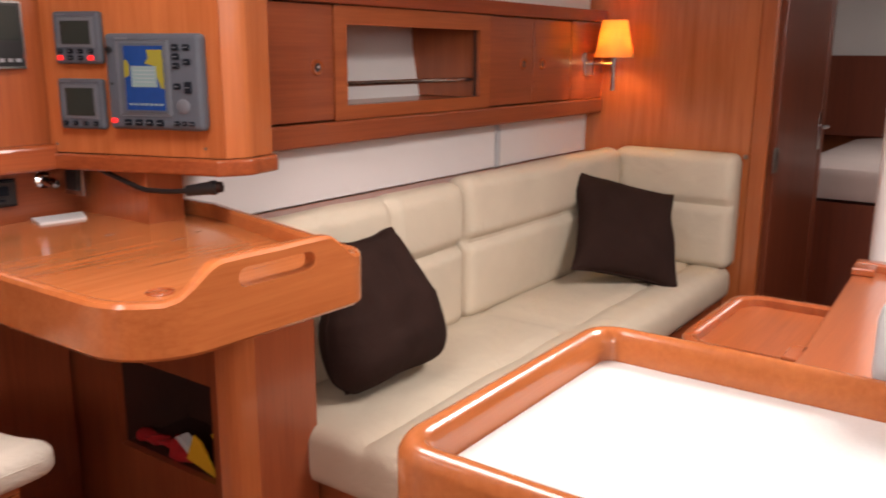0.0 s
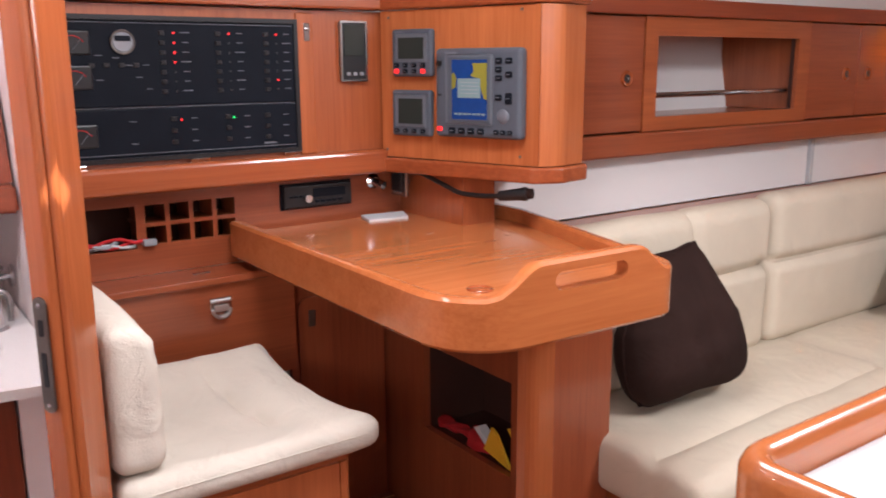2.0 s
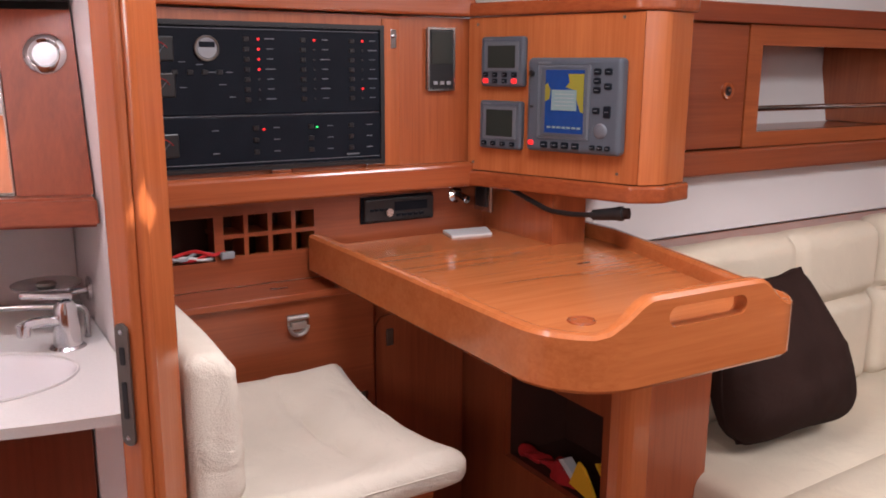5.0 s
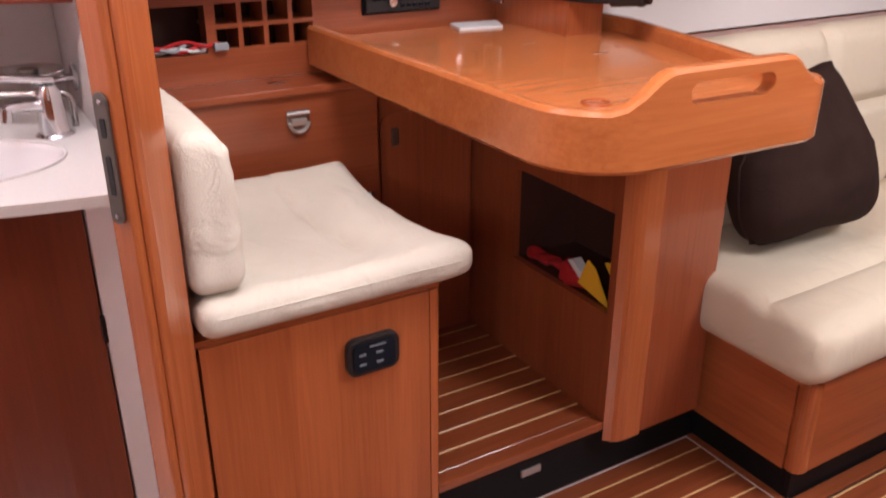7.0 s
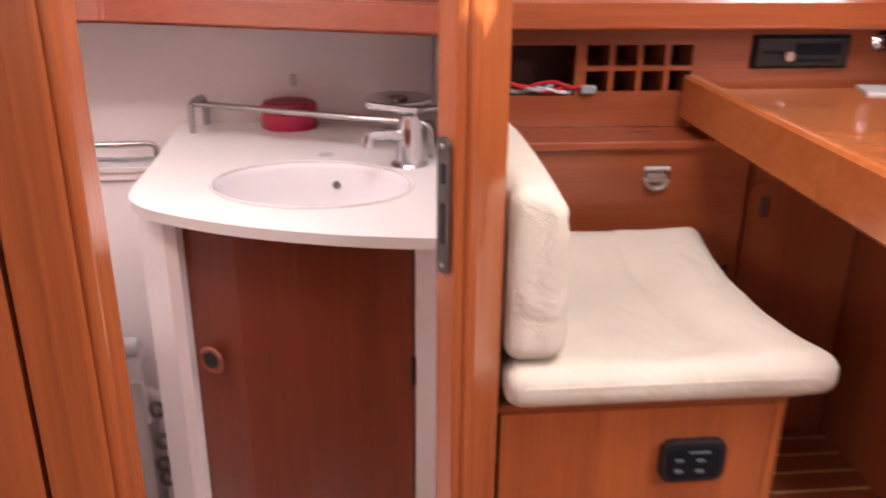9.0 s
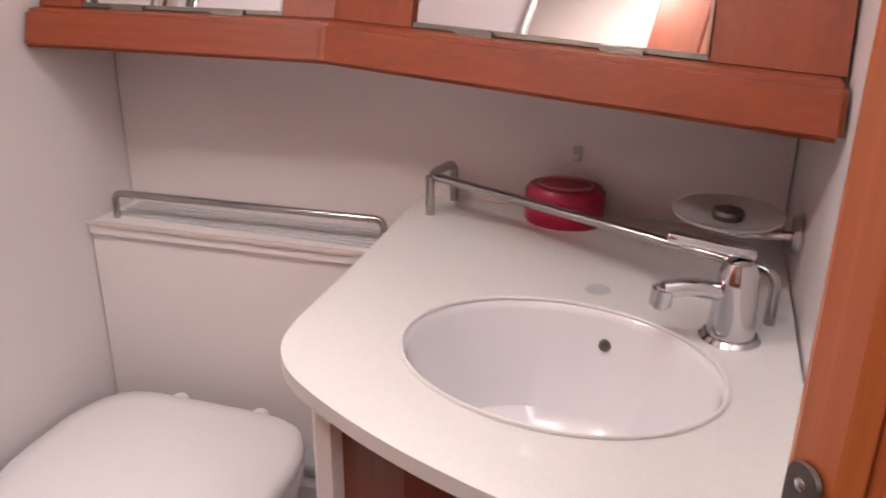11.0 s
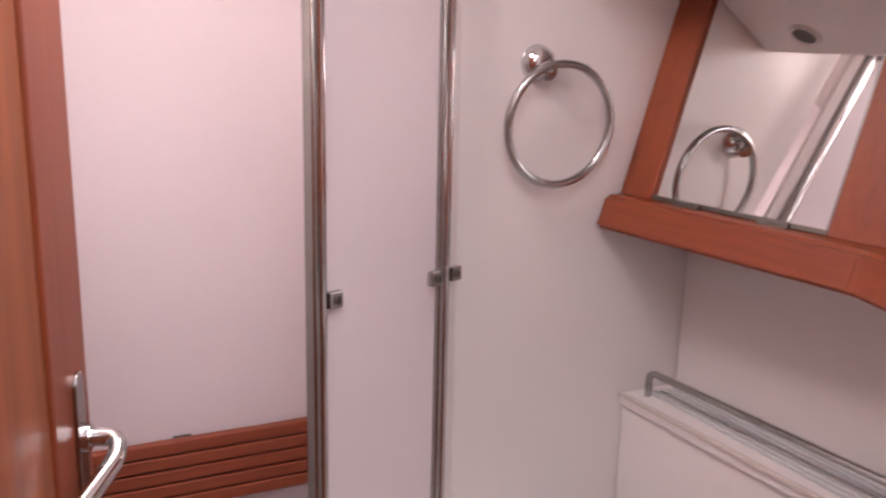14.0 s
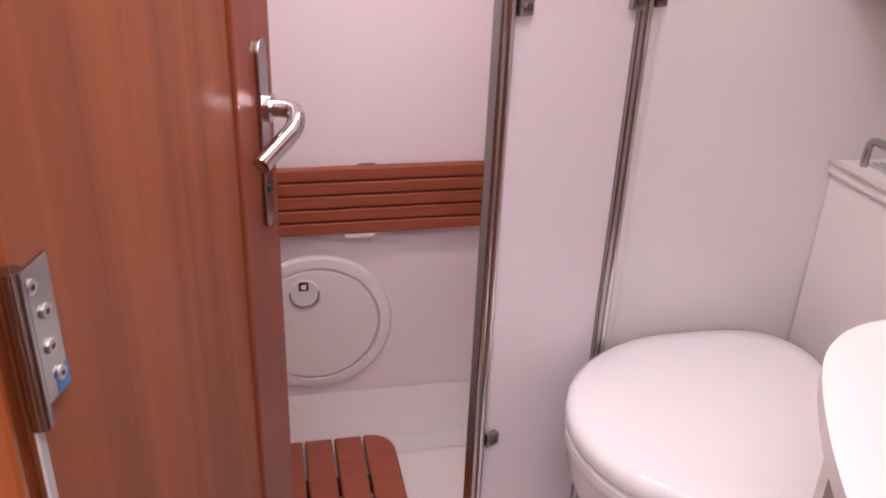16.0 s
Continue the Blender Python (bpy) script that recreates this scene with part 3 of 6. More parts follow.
def radio():
    t = thing("car_radio", (0.81, 1.82, 0.98), "black single-slot stereo with a silver knob", "radio")
    part("face", bx(0.716, 0.905, 1.800, 1.83, 0.980, 1.036, 0.004), black_plastic, t)
    part("display", bx(0.795, 0.885, 1.797, 1.801, 1.004, 1.026, 0.001), black_panel, t)
    part("volume_knob", cyl((0.776, 1.80, 1.003), (0.776, 1.784, 1.003), 0.010, 20, bev=0.002), chrome, t, "silver volume knob")
    for k in range(3):
        part("button", bx(0.73 + k * 0.013, 0.739 + k * 0.013, 1.796, 1.801, 1.006, 1.012, 0.001), black_panel, t)
    for k in range(5):
        part("button", bx(0.80 + k * 0.016, 0.811 + k * 0.016, 1.796, 1.801, 0.990, 0.997, 0.001), black_panel, t)
    part("trim_ring", wall_with_holes(0.712, 0.909, 0.976, 1.040, 1.812, 1.820, "y", [(0.7165, 0.9045, 0.9805, 1.0355)]), black_panel, t)


radio()


def socket_knob():
    t = thing("lighter_socket", (0.975, 1.80, 1.0), "chrome power socket beside a steel switch plate", "socket")
    part("flange", lathe([(0, 0.008), (0.012, 0.010), (0.020, 0.004), (0.021, -0.002)], pose(0.978, 1.818, 1.028, 90), 20), chrome, t, smooth=True)
    part("plug", cyl((0.978, 1.815, 1.028), (0.990, 1.778, 1.018), 0.011, 16, bev=0.002), chrome, t, smooth=True)
    s = thing("switch_plate", (1.03, 1.74, 1.02), "square steel switch plate with a dark centre", "switch")
    part("plate", bx(1.024, 1.034, 1.728, 1.802, 0.990, 1.066, 0.003), steel, s)
    part("rocker", bx(1.018, 1.025, 1.742, 1.788, 1.002, 1.054, 0.003), black_plastic, s)


socket_knob()


# the console's face stands at an angle: X is its depth, Y runs towards the hull
CONSOLE = Matrix.Translation((0.984, 1.729, 0)) @ pose(0, 0, 0, 0, 0, 19.6)


def cpart(name, bm, material, parent, label="", smooth=False):
    bmesh.ops.transform(bm, matrix=CONSOLE, verts=bm.verts)
    return part(name, bm, material, parent, label, smooth)


def console_box():
    """The overhanging box that carries the plotter."""
    t = thing("instrument_console", (1.14, 1.5, 1.06), "cherry instrument console with rounded solid corner", "console")
    cpart("front_panel", bx(0.0, 0.018, -0.422, 0.028, 1.10, 1.456), lit_wood, t)
    e = Vector((0.3355, -0.942))
    o = Vector((0.984, 1.729))
    m = Vector((-0.942, -0.3355))

    def corner(s, r, grow):
        """Rounded corner from the face to the end of the box."""
        p = o + e * s + m * grow
        q = Vector((1.262, 1.330 - grow))
        c = o + e * (s + r + grow)
        c = Vector((c.x + 0.012, c.y - 0.002 - grow * 0.5))
        out = []
        for k in range(7):
            w = k / 6
            out.append(tuple(p.lerp(c, w).lerp(c.lerp(q, 0.35), w)))
        return out, q
    c, q = corner(0.424, 0.022, 0.0)
    part("corner_post", prism(c + [(1.165, 1.36), (1.145, 1.36)], 1.10, 1.456), lit_wood, t, "rounded solid corner post", True)
    part("end_panel", prism([c[-1], tuple(q), (1.262, 1.345), (1.166, 1.352)], 1.10, 1.456), lit_wood, t)
    part("box_back", prism([(1.00, 1.752), (1.150, 1.363), (1.262, 1.348), (1.262, 1.93), (1.00, 1.93)], 1.10, 1.456), wood_z, t)
    c2, q2 = corner(0.410, 0.030, 0.012)
    cap = [tuple(o - e * 0.036 + m * 0.012)] + c2 + [(1.268, 1.318), (1.278, 1.330), (1.278, 1.52), (1.00, 1.79)]
    part("lower_cap", prism(cap, 1.060, 1.098, 0.007, 3), trim_y, t)
    part("upper_cap", prism(cap, 1.458, 1.489, 0.007, 3), trim_y, t)
    part("neck", bx(1.062, 1.16, 1.53, 1.93, 0.86, 1.058), wood_z, t)
    for y, z in ((0.002, 1.440), (-0.375, 1.446), (0.012, 1.118), (-0.375, 1.120)):
        cpart("screw", cyl((0.001, y, z), (-0.002, y, z), 0.0035, 10), old_metal, t)


console_box()


def instrument(s0, s1, z0, z1, lit):
    """A square repeater display between two places along the face."""
    y1, y0 = -s0, -s1
    t = thing("instrument_display", CONSOLE @ Vector((0, (y0 + y1) / 2, z0)), "grey square boat instrument with %s keys" % ("glowing red" if lit else "dark unlit"), "instrument", "instruments on the console")
    cpart("housing", bx(-0.020, -0.001, y0, y1, z0, z1, 0.007, 3), grey_plastic, t)
    lo = 0.042 if lit else 0.030
    cpart("window", bx(-0.0215, -0.019, y0 + 0.012, y1 - 0.012, z0 + lo - 0.007, z1 - 0.011, 0.003), bezel_grey, t)
    cpart("lcd", bx(-0.0230, -0.021, y0 + 0.022, y1 - 0.022, z0 + lo, z1 - 0.020, 0.001), lcd, t)
    cpart("maker_bar", bx(-0.0212, -0.0195, y1 - 0.034, y1 - 0.010, z1 - 0.008, z1 - 0.005), legend_white, t)
    for row in range(2 if lit else 1):
        for k in range(4):
            yy, zz = y1 - 0.016 - k * 0.0265, z0 + 0.013 + row * 0.014
            red = lit and row == 0 and k in (0, 3)
            cpart("key", soft_box(-0.0245, -0.018, yy - 0.007, yy + 0.007, zz - 0.0055, zz + 0.0055, 0.003, (2, 4, 4)), led_red if red else black_panel, t, "glowing red key" if red else "", True)
            if not red:
                cpart("key_legend", bx(-0.0252, -0.0238, yy - 0.003, yy + 0.003, zz - 0.0008, zz + 0.0008), legend_white, t)


instrument(0.021, 0.141, 1.299, 1.411, True)
instrument(0.019, 0.137, 1.156, 1.267, False)


def plotter():
    y0, y1, z0, z1 = -0.393, -0.159, 1.160, 1.364
    t = thing("chart_plotter", CONSOLE @ Vector((0, -0.27, z0)), "grey chart plotter showing a blue and yellow chart", "plotter")
    cpart("housing", bx(-0.032, -0.001, y0, y1, z0, z1, 0.010, 3), grey_plastic, t)
    cpart("bezel", bx(-0.0345, -0.031, -0.320, -0.190, 1.190, 1.350, 0.004), bezel_grey, t)
    cpart("bezel_inner", bx(-0.0355, -0.034, -0.314, -0.199, 1.196, 1.344, 0.002), grey_plastic, t)
    s = cpart("screen", bx(-0.0368, -0.035, -0.307, -0.211, 1.203, 1.338), screen_blue, t, "glowing blue chart screen")
    land = [(-0.307, 1.330), (-0.268, 1.330), (-0.272, 1.312), (-0.262, 1.302), (-0.285, 1.296), (-0.292, 1.270), (-0.300, 1.250), (-0.307, 1.248)]
    cpart("chart_land", extrude(land, "x", -0.0376, -0.0367), screen_yellow, s)
    land = [(-0.211, 1.306), (-0.217, 1.310), (-0.224, 1.296), (-0.222, 1.276), (-0.211, 1.270)]
    cpart("chart_land", extrude(land, "x", -0.0376, -0.0367), screen_yellow, s)
    cpart("message_box", bx(-0.0382, -0.0367, -0.290, -0.228, 1.252, 1.296), screen_pale, s)
    for k in range(4):
        cpart("message_line", bx(-0.0386, -0.0381, -0.284, -0.236, 1.262 + k * 0.008, 1.2632 + k * 0.008), mid_grey, s)
    for k in range(7):
        cpart("menu_bar", bx(-0.0378, -0.0367, -0.302 + k * 0.0125, -0.293 + k * 0.0125, 1.213, 1.2175), screen_pale, s)
    cpart("maker_bar", bx(-0.0352, -0.0338, -0.222, -0.190, 1.351, 1.3555), legend_white, t)

    def key(sy, z, ry, rz, m=black_panel, label=""):
        cpart("key", soft_box(-0.037, -0.030, -sy - ry, -sy + ry, z - rz, z + rz, 0.0035, (2, 6, 6)), m, t, label, True)
        if m is black_panel:
            cpart("key_legend", bx(-0.0378, -0.0365, -sy - ry * 0.5, -sy + ry * 0.5, z - 0.0008, z + 0.0008), legend_white, t)
    for sy, z in ((0.336, 1.335), (0.362, 1.335), (0.336, 1.316), (0.362, 1.305), (0.336, 1.297), (0.336, 1.254)):
        key(sy, z, 0.009, 0.007)
    key(0.362, 1.252, 0.009, 0.013)
    cpart("cursor_pad", lathe([(0, 0.004), (0.011, 0.004), (0.0155, 0.002), (0.0165, 0)], pose(-0.0315, -0.347, 1.212, 0, -90, 0), 24), bezel_grey, t, "round cursor pad", True)
    for k in range(4):
        key(0.209 + k * 0.0265, 1.176, 0.0095, 0.0075)
    for k in range(3):
        key(0.330 + k * 0.018, 1.176, 0.007, 0.0055)
    key(0.174, 1.179, 0.007, 0.0055, led_red, "glowing red power key")
    cpart("knob", cyl((-0.031, -0.174, 1.330), (-0.040, -0.174, 1.330), 0.007, 16, bev=0.002), black_plastic, t)
    cpart("card_slot", bx(-0.0330, -0.0315, -0.178, -0.168, 1.255, 1.261, 0.001), black_plastic, t)


plotter()


def microphone():
    t = thing("handheld_microphone_plug", (1.19, 1.29, 1.03), "black cable plug hanging below the console", "cable")
    pts = [(1.03, 1.66, 1.06), (1.045, 1.60, 1.040), (1.060, 1.54, 1.020), (1.080, 1.47, 1.020), (1.102, 1.415, 1.026)]
    part("cable", tube(bend(pts, 0.02), 0.006, 10), black_plastic, t, smooth=True)
    part("plug", cyl((1.092, 1.432, 1.024), (1.124, 1.374, 1.033), 0.012, 18, 0.015, bev=0.004), black_plastic, t, smooth=True)
    part("coupling_ring", cyl((1.120, 1.381, 1.032), (1.128, 1.367, 1.034), 0.0165, 18, bev=0.003), black_plastic, t, smooth=True)
    part("cap", cyl((1.128, 1.367, 1.034), (1.133, 1.357, 1.035), 0.012, 18), brown_cloth, t, "dull brown end cap")


microphone()


# ---- chart table ----
def outline(inset=0.0):
    """Plan of the table: straight aft edge, round near corner, slanted inboard end."""
    i = inset
    pts = [(0.575 + i, 1.805 - i)]
    r = 0.135 - i
    for k in range(10):
        a = radians(180 + 86 * k / 9)
        pts.append((0.578 + 0.135 + r * math.cos(a), 0.878 + 0.135 + r * math.sin(a)))
    r2 = 0.060 - i
    for k in range(7):
        a = radians(270 + 78 * k / 6)
        pts.append((1.075 - 0.060 + r2 * math.cos(a), 0.868 + 0.060 + r2 * math.sin(a)))
    pts.append((1.225 - i, 1.50 - i))
    pts.append((1.225 - i, 1.805 - i))
    return pts


def chart_table():
    t = thing("chart_table", (0.85, 1.3, 0.88), "varnished cherry chart table with raised fiddle and slotted grip", "table")
    part("tabletop", prism(outline(0.024), 0.905, 0.941, 0.0), table_wood, t)
    # fiddle rail: follows the outline, with a raised grip along the near end
    out_p, in_p = outline(0.0), outline(0.026)
    dense_o, dense_i = [], []
    for a in range(len(out_p) - 1):
        n = max(1, int((Vector(out_p[a + 1]) - Vector(out_p[a])).length / 0.012))
        for k in range(n):
            w = k / n
            dense_o.append(Vector(out_p[a]).lerp(Vector(out_p[a + 1]), w))
            dense_i.append(Vector(in_p[a]).lerp(Vector(in_p[a + 1]), w))
    dense_o.append(Vector(out_p[-1]))
    dense_i.append(Vector(in_p[-1]))

    def height(p):
        h = 0.968
        if p.y < 1.0 and p.x > 0.62:
            s = min(1, max(0, (p.x - 0.640) / 0.095))
            h += 0.052 * s * s * (3 - 2 * s)
        if p.x > 0.93:
            s = min(1, max(0, (p.x - 0.955) / 0.075))
            h = 0.974 + max(0, h - 0.974) * (1 - s * s * (3 - 2 * s)) if p.y < 1.0 else 0.974
        return h
    bm = bmesh.new()
    prof = []
    for o, i in zip(dense_o, dense_i):
        h = height(o)
        m = o.lerp(i, 0.5)
        rows = [(i, 0.878), (o.lerp(i, 0.22), 0.878), (o.lerp(i, 0.20), 0.878), (o, 0.884), (o, 0.8855), (o, 0.930), (o, 0.950), (o, h - 0.0085), (o, h - 0.007), (o.lerp(i, 0.18), h - 0.0008),
                (m, h), (i.lerp(o, 0.18), h - 0.0008), (i, h - 0.007), (i, h - 0.0085), (i, 0.950), (i, 0.936)]
        prof.append([bm.verts.new((p.x, p.y, z)) for p, z in rows])
    # grip slot is cut between two stations
    for a, b in zip(prof, prof[1:]):
        n = len(a)
        for k in range(n):
            bm.faces.new((a[k], b[k], b[(k + 1) % n], a[(k + 1) % n]))
    bm.faces.new(prof[0])
    bm.faces.new(prof[-1][::-1])
    bmesh.ops.recalc_face_normals(bm, faces=bm.faces)
    rail = part("fiddle_rail", bm, rim_wood, t, "solid cherry fiddle rail with grip slot", True)
    # slot through the rail
    cutter = part("slot_tool", extrude(round_rect(0.762, 0.926, 0.967, 0.999, 0.0155), "y", 0.80, 0.95), rim_wood, t)
    mod = rail.modifiers.new("slot", "BOOLEAN")
    mod.object, mod.operation, mod.solver = cutter, "DIFFERENCE", "EXACT"
    dg = bpy.context.evaluated_depsgraph_get()
    me = bpy.data.meshes.new_from_object(rail.evaluated_get(dg))
    rail.modifiers.clear()
    me.set_sharp_from_angle(angle=radians(30))
    rail.data = me
    bpy.data.objects.remove(cutter)
    h = part("lift_hole", tube([(0.729 + 0.021 * math.cos(a), 1.034 + 0.021 * math.sin(a), 0.9415) for a in [k * math.pi / 12 for k in range(24)]], 0.003, 8, True), trim_x, t)
    part("hole_floor", cyl((0.729, 1.034, 0.9405), (0.729, 1.034, 0.9417), 0.020), trim_z, h)
    part("hinge", bx(0.985, 1.02, 1.345, 1.352, 0.9405, 0.9425), chrome, t)
    part("hinge", bx(0.93, 0.955, 1.50, 1.506, 0.9405, 0.9425), chrome, t)
    part("hinge", bx(1.075, 1.085, 1.378, 1.386, 0.9405, 0.9425), chrome, t)


chart_table()
def wires():
    t = thing("loose_cables", (0.32, 1.80, 0.93), "tangle of red and grey cables in the cubbyhole", "cables")
    for k, (m, z) in enumerate(((red_cloth, 0.936), (mid_grey, 0.940), (red_cloth, 0.945), (paper, 0.934))):
        pts = [(0.235 + 0.03 * j, 1.825 + 0.015 * math.sin(j * 1.7 + k * 2), z + 0.006 * math.sin(j * 2.1 + k)) for j in range(6)]
        part("cable", tube(bend(pts, 0.01), 0.0042, 8), m, t, "", True)
    part("plug", bx(0.372, 0.402, 1.803, 1.816, 0.930, 0.946, 0.003), mid_grey, t)


wires()
c = thing("notepad", (1.0, 1.73, 0.941), "white paper pad lying on the chart table", "paper")
part("pad", prism([(0.905, 1.715), (1.012, 1.700), (1.045, 1.775), (0.925, 1.790)], 0.9412, 0.9465), paper, c)


def leg_panel():
    """Bulkhead under the table, with its stowage pocket."""
    t = thing("table_pedestal", (1.08, 1.4, 0), "cherry table pedestal with a stowage pocket full of flags", "pedestal")
    # pedestal veneer darkened: the table's shade is in the colour
    part("side_panel", wall_with_holes(1.205, 1.76, 0.165, 0.88, 0.966, 0.984, "x", [(1.226, 1.566, 0.426, 0.650)]), shade_z, t)
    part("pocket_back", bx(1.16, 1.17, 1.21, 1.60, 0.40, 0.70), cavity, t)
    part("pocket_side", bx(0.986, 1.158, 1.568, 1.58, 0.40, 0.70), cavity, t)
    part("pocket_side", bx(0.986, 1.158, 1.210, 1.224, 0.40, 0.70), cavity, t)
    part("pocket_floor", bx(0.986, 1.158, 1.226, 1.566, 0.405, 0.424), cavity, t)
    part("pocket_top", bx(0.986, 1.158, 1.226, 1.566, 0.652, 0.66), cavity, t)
    pts = []
    for k in range(7):
        a = radians(180 + 90 * k / 6)
        pts.append((1.006 + 0.042 * math.cos(a), 1.215 + 0.035 * math.sin(a)))
    pts = [(0.964, 1.2035)] + [p for p in pts if p[1] < 1.2] + [(1.05, 1.180), (1.05, 1.2035)]
    part("front_post", prism(pts, 0.125, 0.88), trim_z, t)
    part("front_panel", bx(1.052, 1.235, 1.188, 1.2035, 0.125, 0.88), shade_z, t)
    part("end_panel", bx(1.218, 1.235, 1.206, 1.76, 0.125, 0.88), wood_z, t)


leg_panel()


def bundle():
    t = thing("folded_flags", (1.03, 1.38, 0.425), "crumpled red flags in the stowage pocket", "flags")
    for x, y, z, a, b, c2 in ((1.01, 1.378, 0.444, 0.022, 0.050, 0.019), (1.01, 1.515, 0.436, 0.018, 0.036, 0.011), (1.02, 1.46, 0.434, 0.016, 0.03, 0.009)):
        def crumple(u, v, w, p):
            k = noise.noise_vector(p * 30) * 0.012
            return k
        part("flag", soft_box(x - a, x + a, y - b, y + b, z - c2, z + c2, 0.012, (8, 10, 6), crumple), red_cloth, t, "", True)
    p = thing("white_leaflet", (1.0, 1.35, 0.46), "folded white leaflet between red flags", "leaflet")
    bm = extrude([(1.31, 0.455), (1.37, 0.492), (1.385, 0.485), (1.325, 0.446)], "x", 0.985, 1.01)
    part("sheet", bm, paper, p)
    y = thing("yellow_folder", (1.0, 1.27, 0.426), "folded bright yellow card standing in the pocket", "folder")
    part("leaf", extrude([(1.246, 0.427), (1.345, 0.446), (1.318, 0.508), (1.296, 0.497)], "x", 0.984, 0.990), yellow_card, y)
    part("leaf", extrude([(1.230, 0.462), (1.290, 0.506), (1.304, 0.500), (1.240, 0.430)], "x", 1.02, 1.026), yellow_card, y)


bundle()


# ---- nav seat ----
def nav_seat():
    t = thing("navigator_seat", (0.33, 1.45, 0), "cherry seat box under cream cushions at the chart table", "seat")
    part("front_panel", bx(0.124, 0.512, 1.170, 1.19, 0.158, 0.620), wood_z, t)
    pts = [(0.514, 1.170)]
    for k in range(6):
        a = radians(270 + 90 * k / 5)
        pts.append((0.520 + 0.018 * math.cos(a), 1.188 + 0.018 * math.sin(a)))
    pts += [(0.538, 1.21), (0.514, 1.21)]
    part("corner_post", prism(pts, 0.158, 0.620), trim_z, t)
    part("side_panel", bx(0.520, 0.536, 1.212, 1.71, 0.158, 0.620), wood_z, t)
    part("seat_board", bx(0.120, 0.535, 1.175, 1.71, 0.622, 0.632), wood_x, t)

    def hollow(u, v, w, p):
        d = 0.0
        top = max(0, w)
        # dished in the middle, turned up along the open side
        d -= 0.030 * (1 - 0.35 * u * u) * (1 - v * v) * top
        if w > 0:
            d -= 0.013 * math.exp(-((p.x - 0.425 + 0.10 * (p.y - 1.40)) / 0.011) ** 2) * min(1, max(0, (p.y - 1.22) / 0.08)) * min(1, max(0.15, (1.62 - p.y) / 0.10))
            d += 0.016 * math.exp(-((p.x - 0.50) / 0.05) ** 2) * (1 - v * v)
            d += 0.020 * max(0, v - 0.2)
        d += 0.006 * max(0, u) ** 3 * (w > 0) + 0.016 * max(0, u - 0.75) * (1 - top)
        d += 0.004 * noise.noise(p * 14) * top
        return (-0.030 * (1 - v * v) * max(0, u) ** 2 - 0.02 * max(0, u) * max(0, v), 0.010 * (1 - w * w) * (-1 if v < -0.9 else 0), d)
    c1 = thing("seat_cushion", (0.35, 1.43, 0.632), "cream woven seat cushion, dished and creased", "cushion")
    c1_bm = soft_box(0.126, 0.592, 1.150, 1.640, 0.632, 0.702, 0.028, (44, 40, 8), hollow)
    part("pad", c1_bm, cream, c1, "", True)
    part("piping", tube([(0.15 + 0.41 * k / 12, 1.1415, 0.676) for k in range(13)], 0.0020, 6), cream, c1, "", True)
    c2 = thing("back_cushion", (0.16, 1.40, 0.705), "cream backrest cushion leaning on the bulkhead", "cushion")

    def lean(u, v, w, p):
        # rounded shoulder, a little fuller low down
        pucker = 0.0010 * math.sin(p.z * 130) * max(0, u) ** 6 * (v < -0.8)
        return (0.010 * (1 - v * v) * (1 if u > 0 else 0) - 0.008 * max(0, u) * max(0, w) + pucker, 0.004 * noise.noise(p * 16), -0.016 * max(0, u) * max(0, w))
    part("pad", soft_box(0.124, 0.207, 1.158, 1.64, 0.702, 0.944, 0.026, (12, 26, 26), lean), cream, c2, "", True)
    s = thing("control_socket", (0.40, 1.168, 0.54), "black control panel set in the seat front", "control panel")
    part("plate", extrude(round_rect(0.352, 0.447, 0.504, 0.572, 0.018), "y", 1.155, 1.170, 0.003), black_plastic, s)
    part("face", extrude(round_rect(0.362, 0.437, 0.513, 0.563, 0.008), "y", 1.152, 1.156), black_panel, s)
    for x, z in ((0.377, 0.545), (0.377, 0.527), (0.408, 0.544), (0.408, 0.526)):
        part("legend_bar", bx(x - 0.006, x + 0.006, 1.1508, 1.1525, z - 0.002, z + 0.002), legend_white, s)
    part("legend_bar", bx(0.39, 0.42, 1.1508, 1.1525, 0.556, 0.559), legend_white, s)


nav_seat()


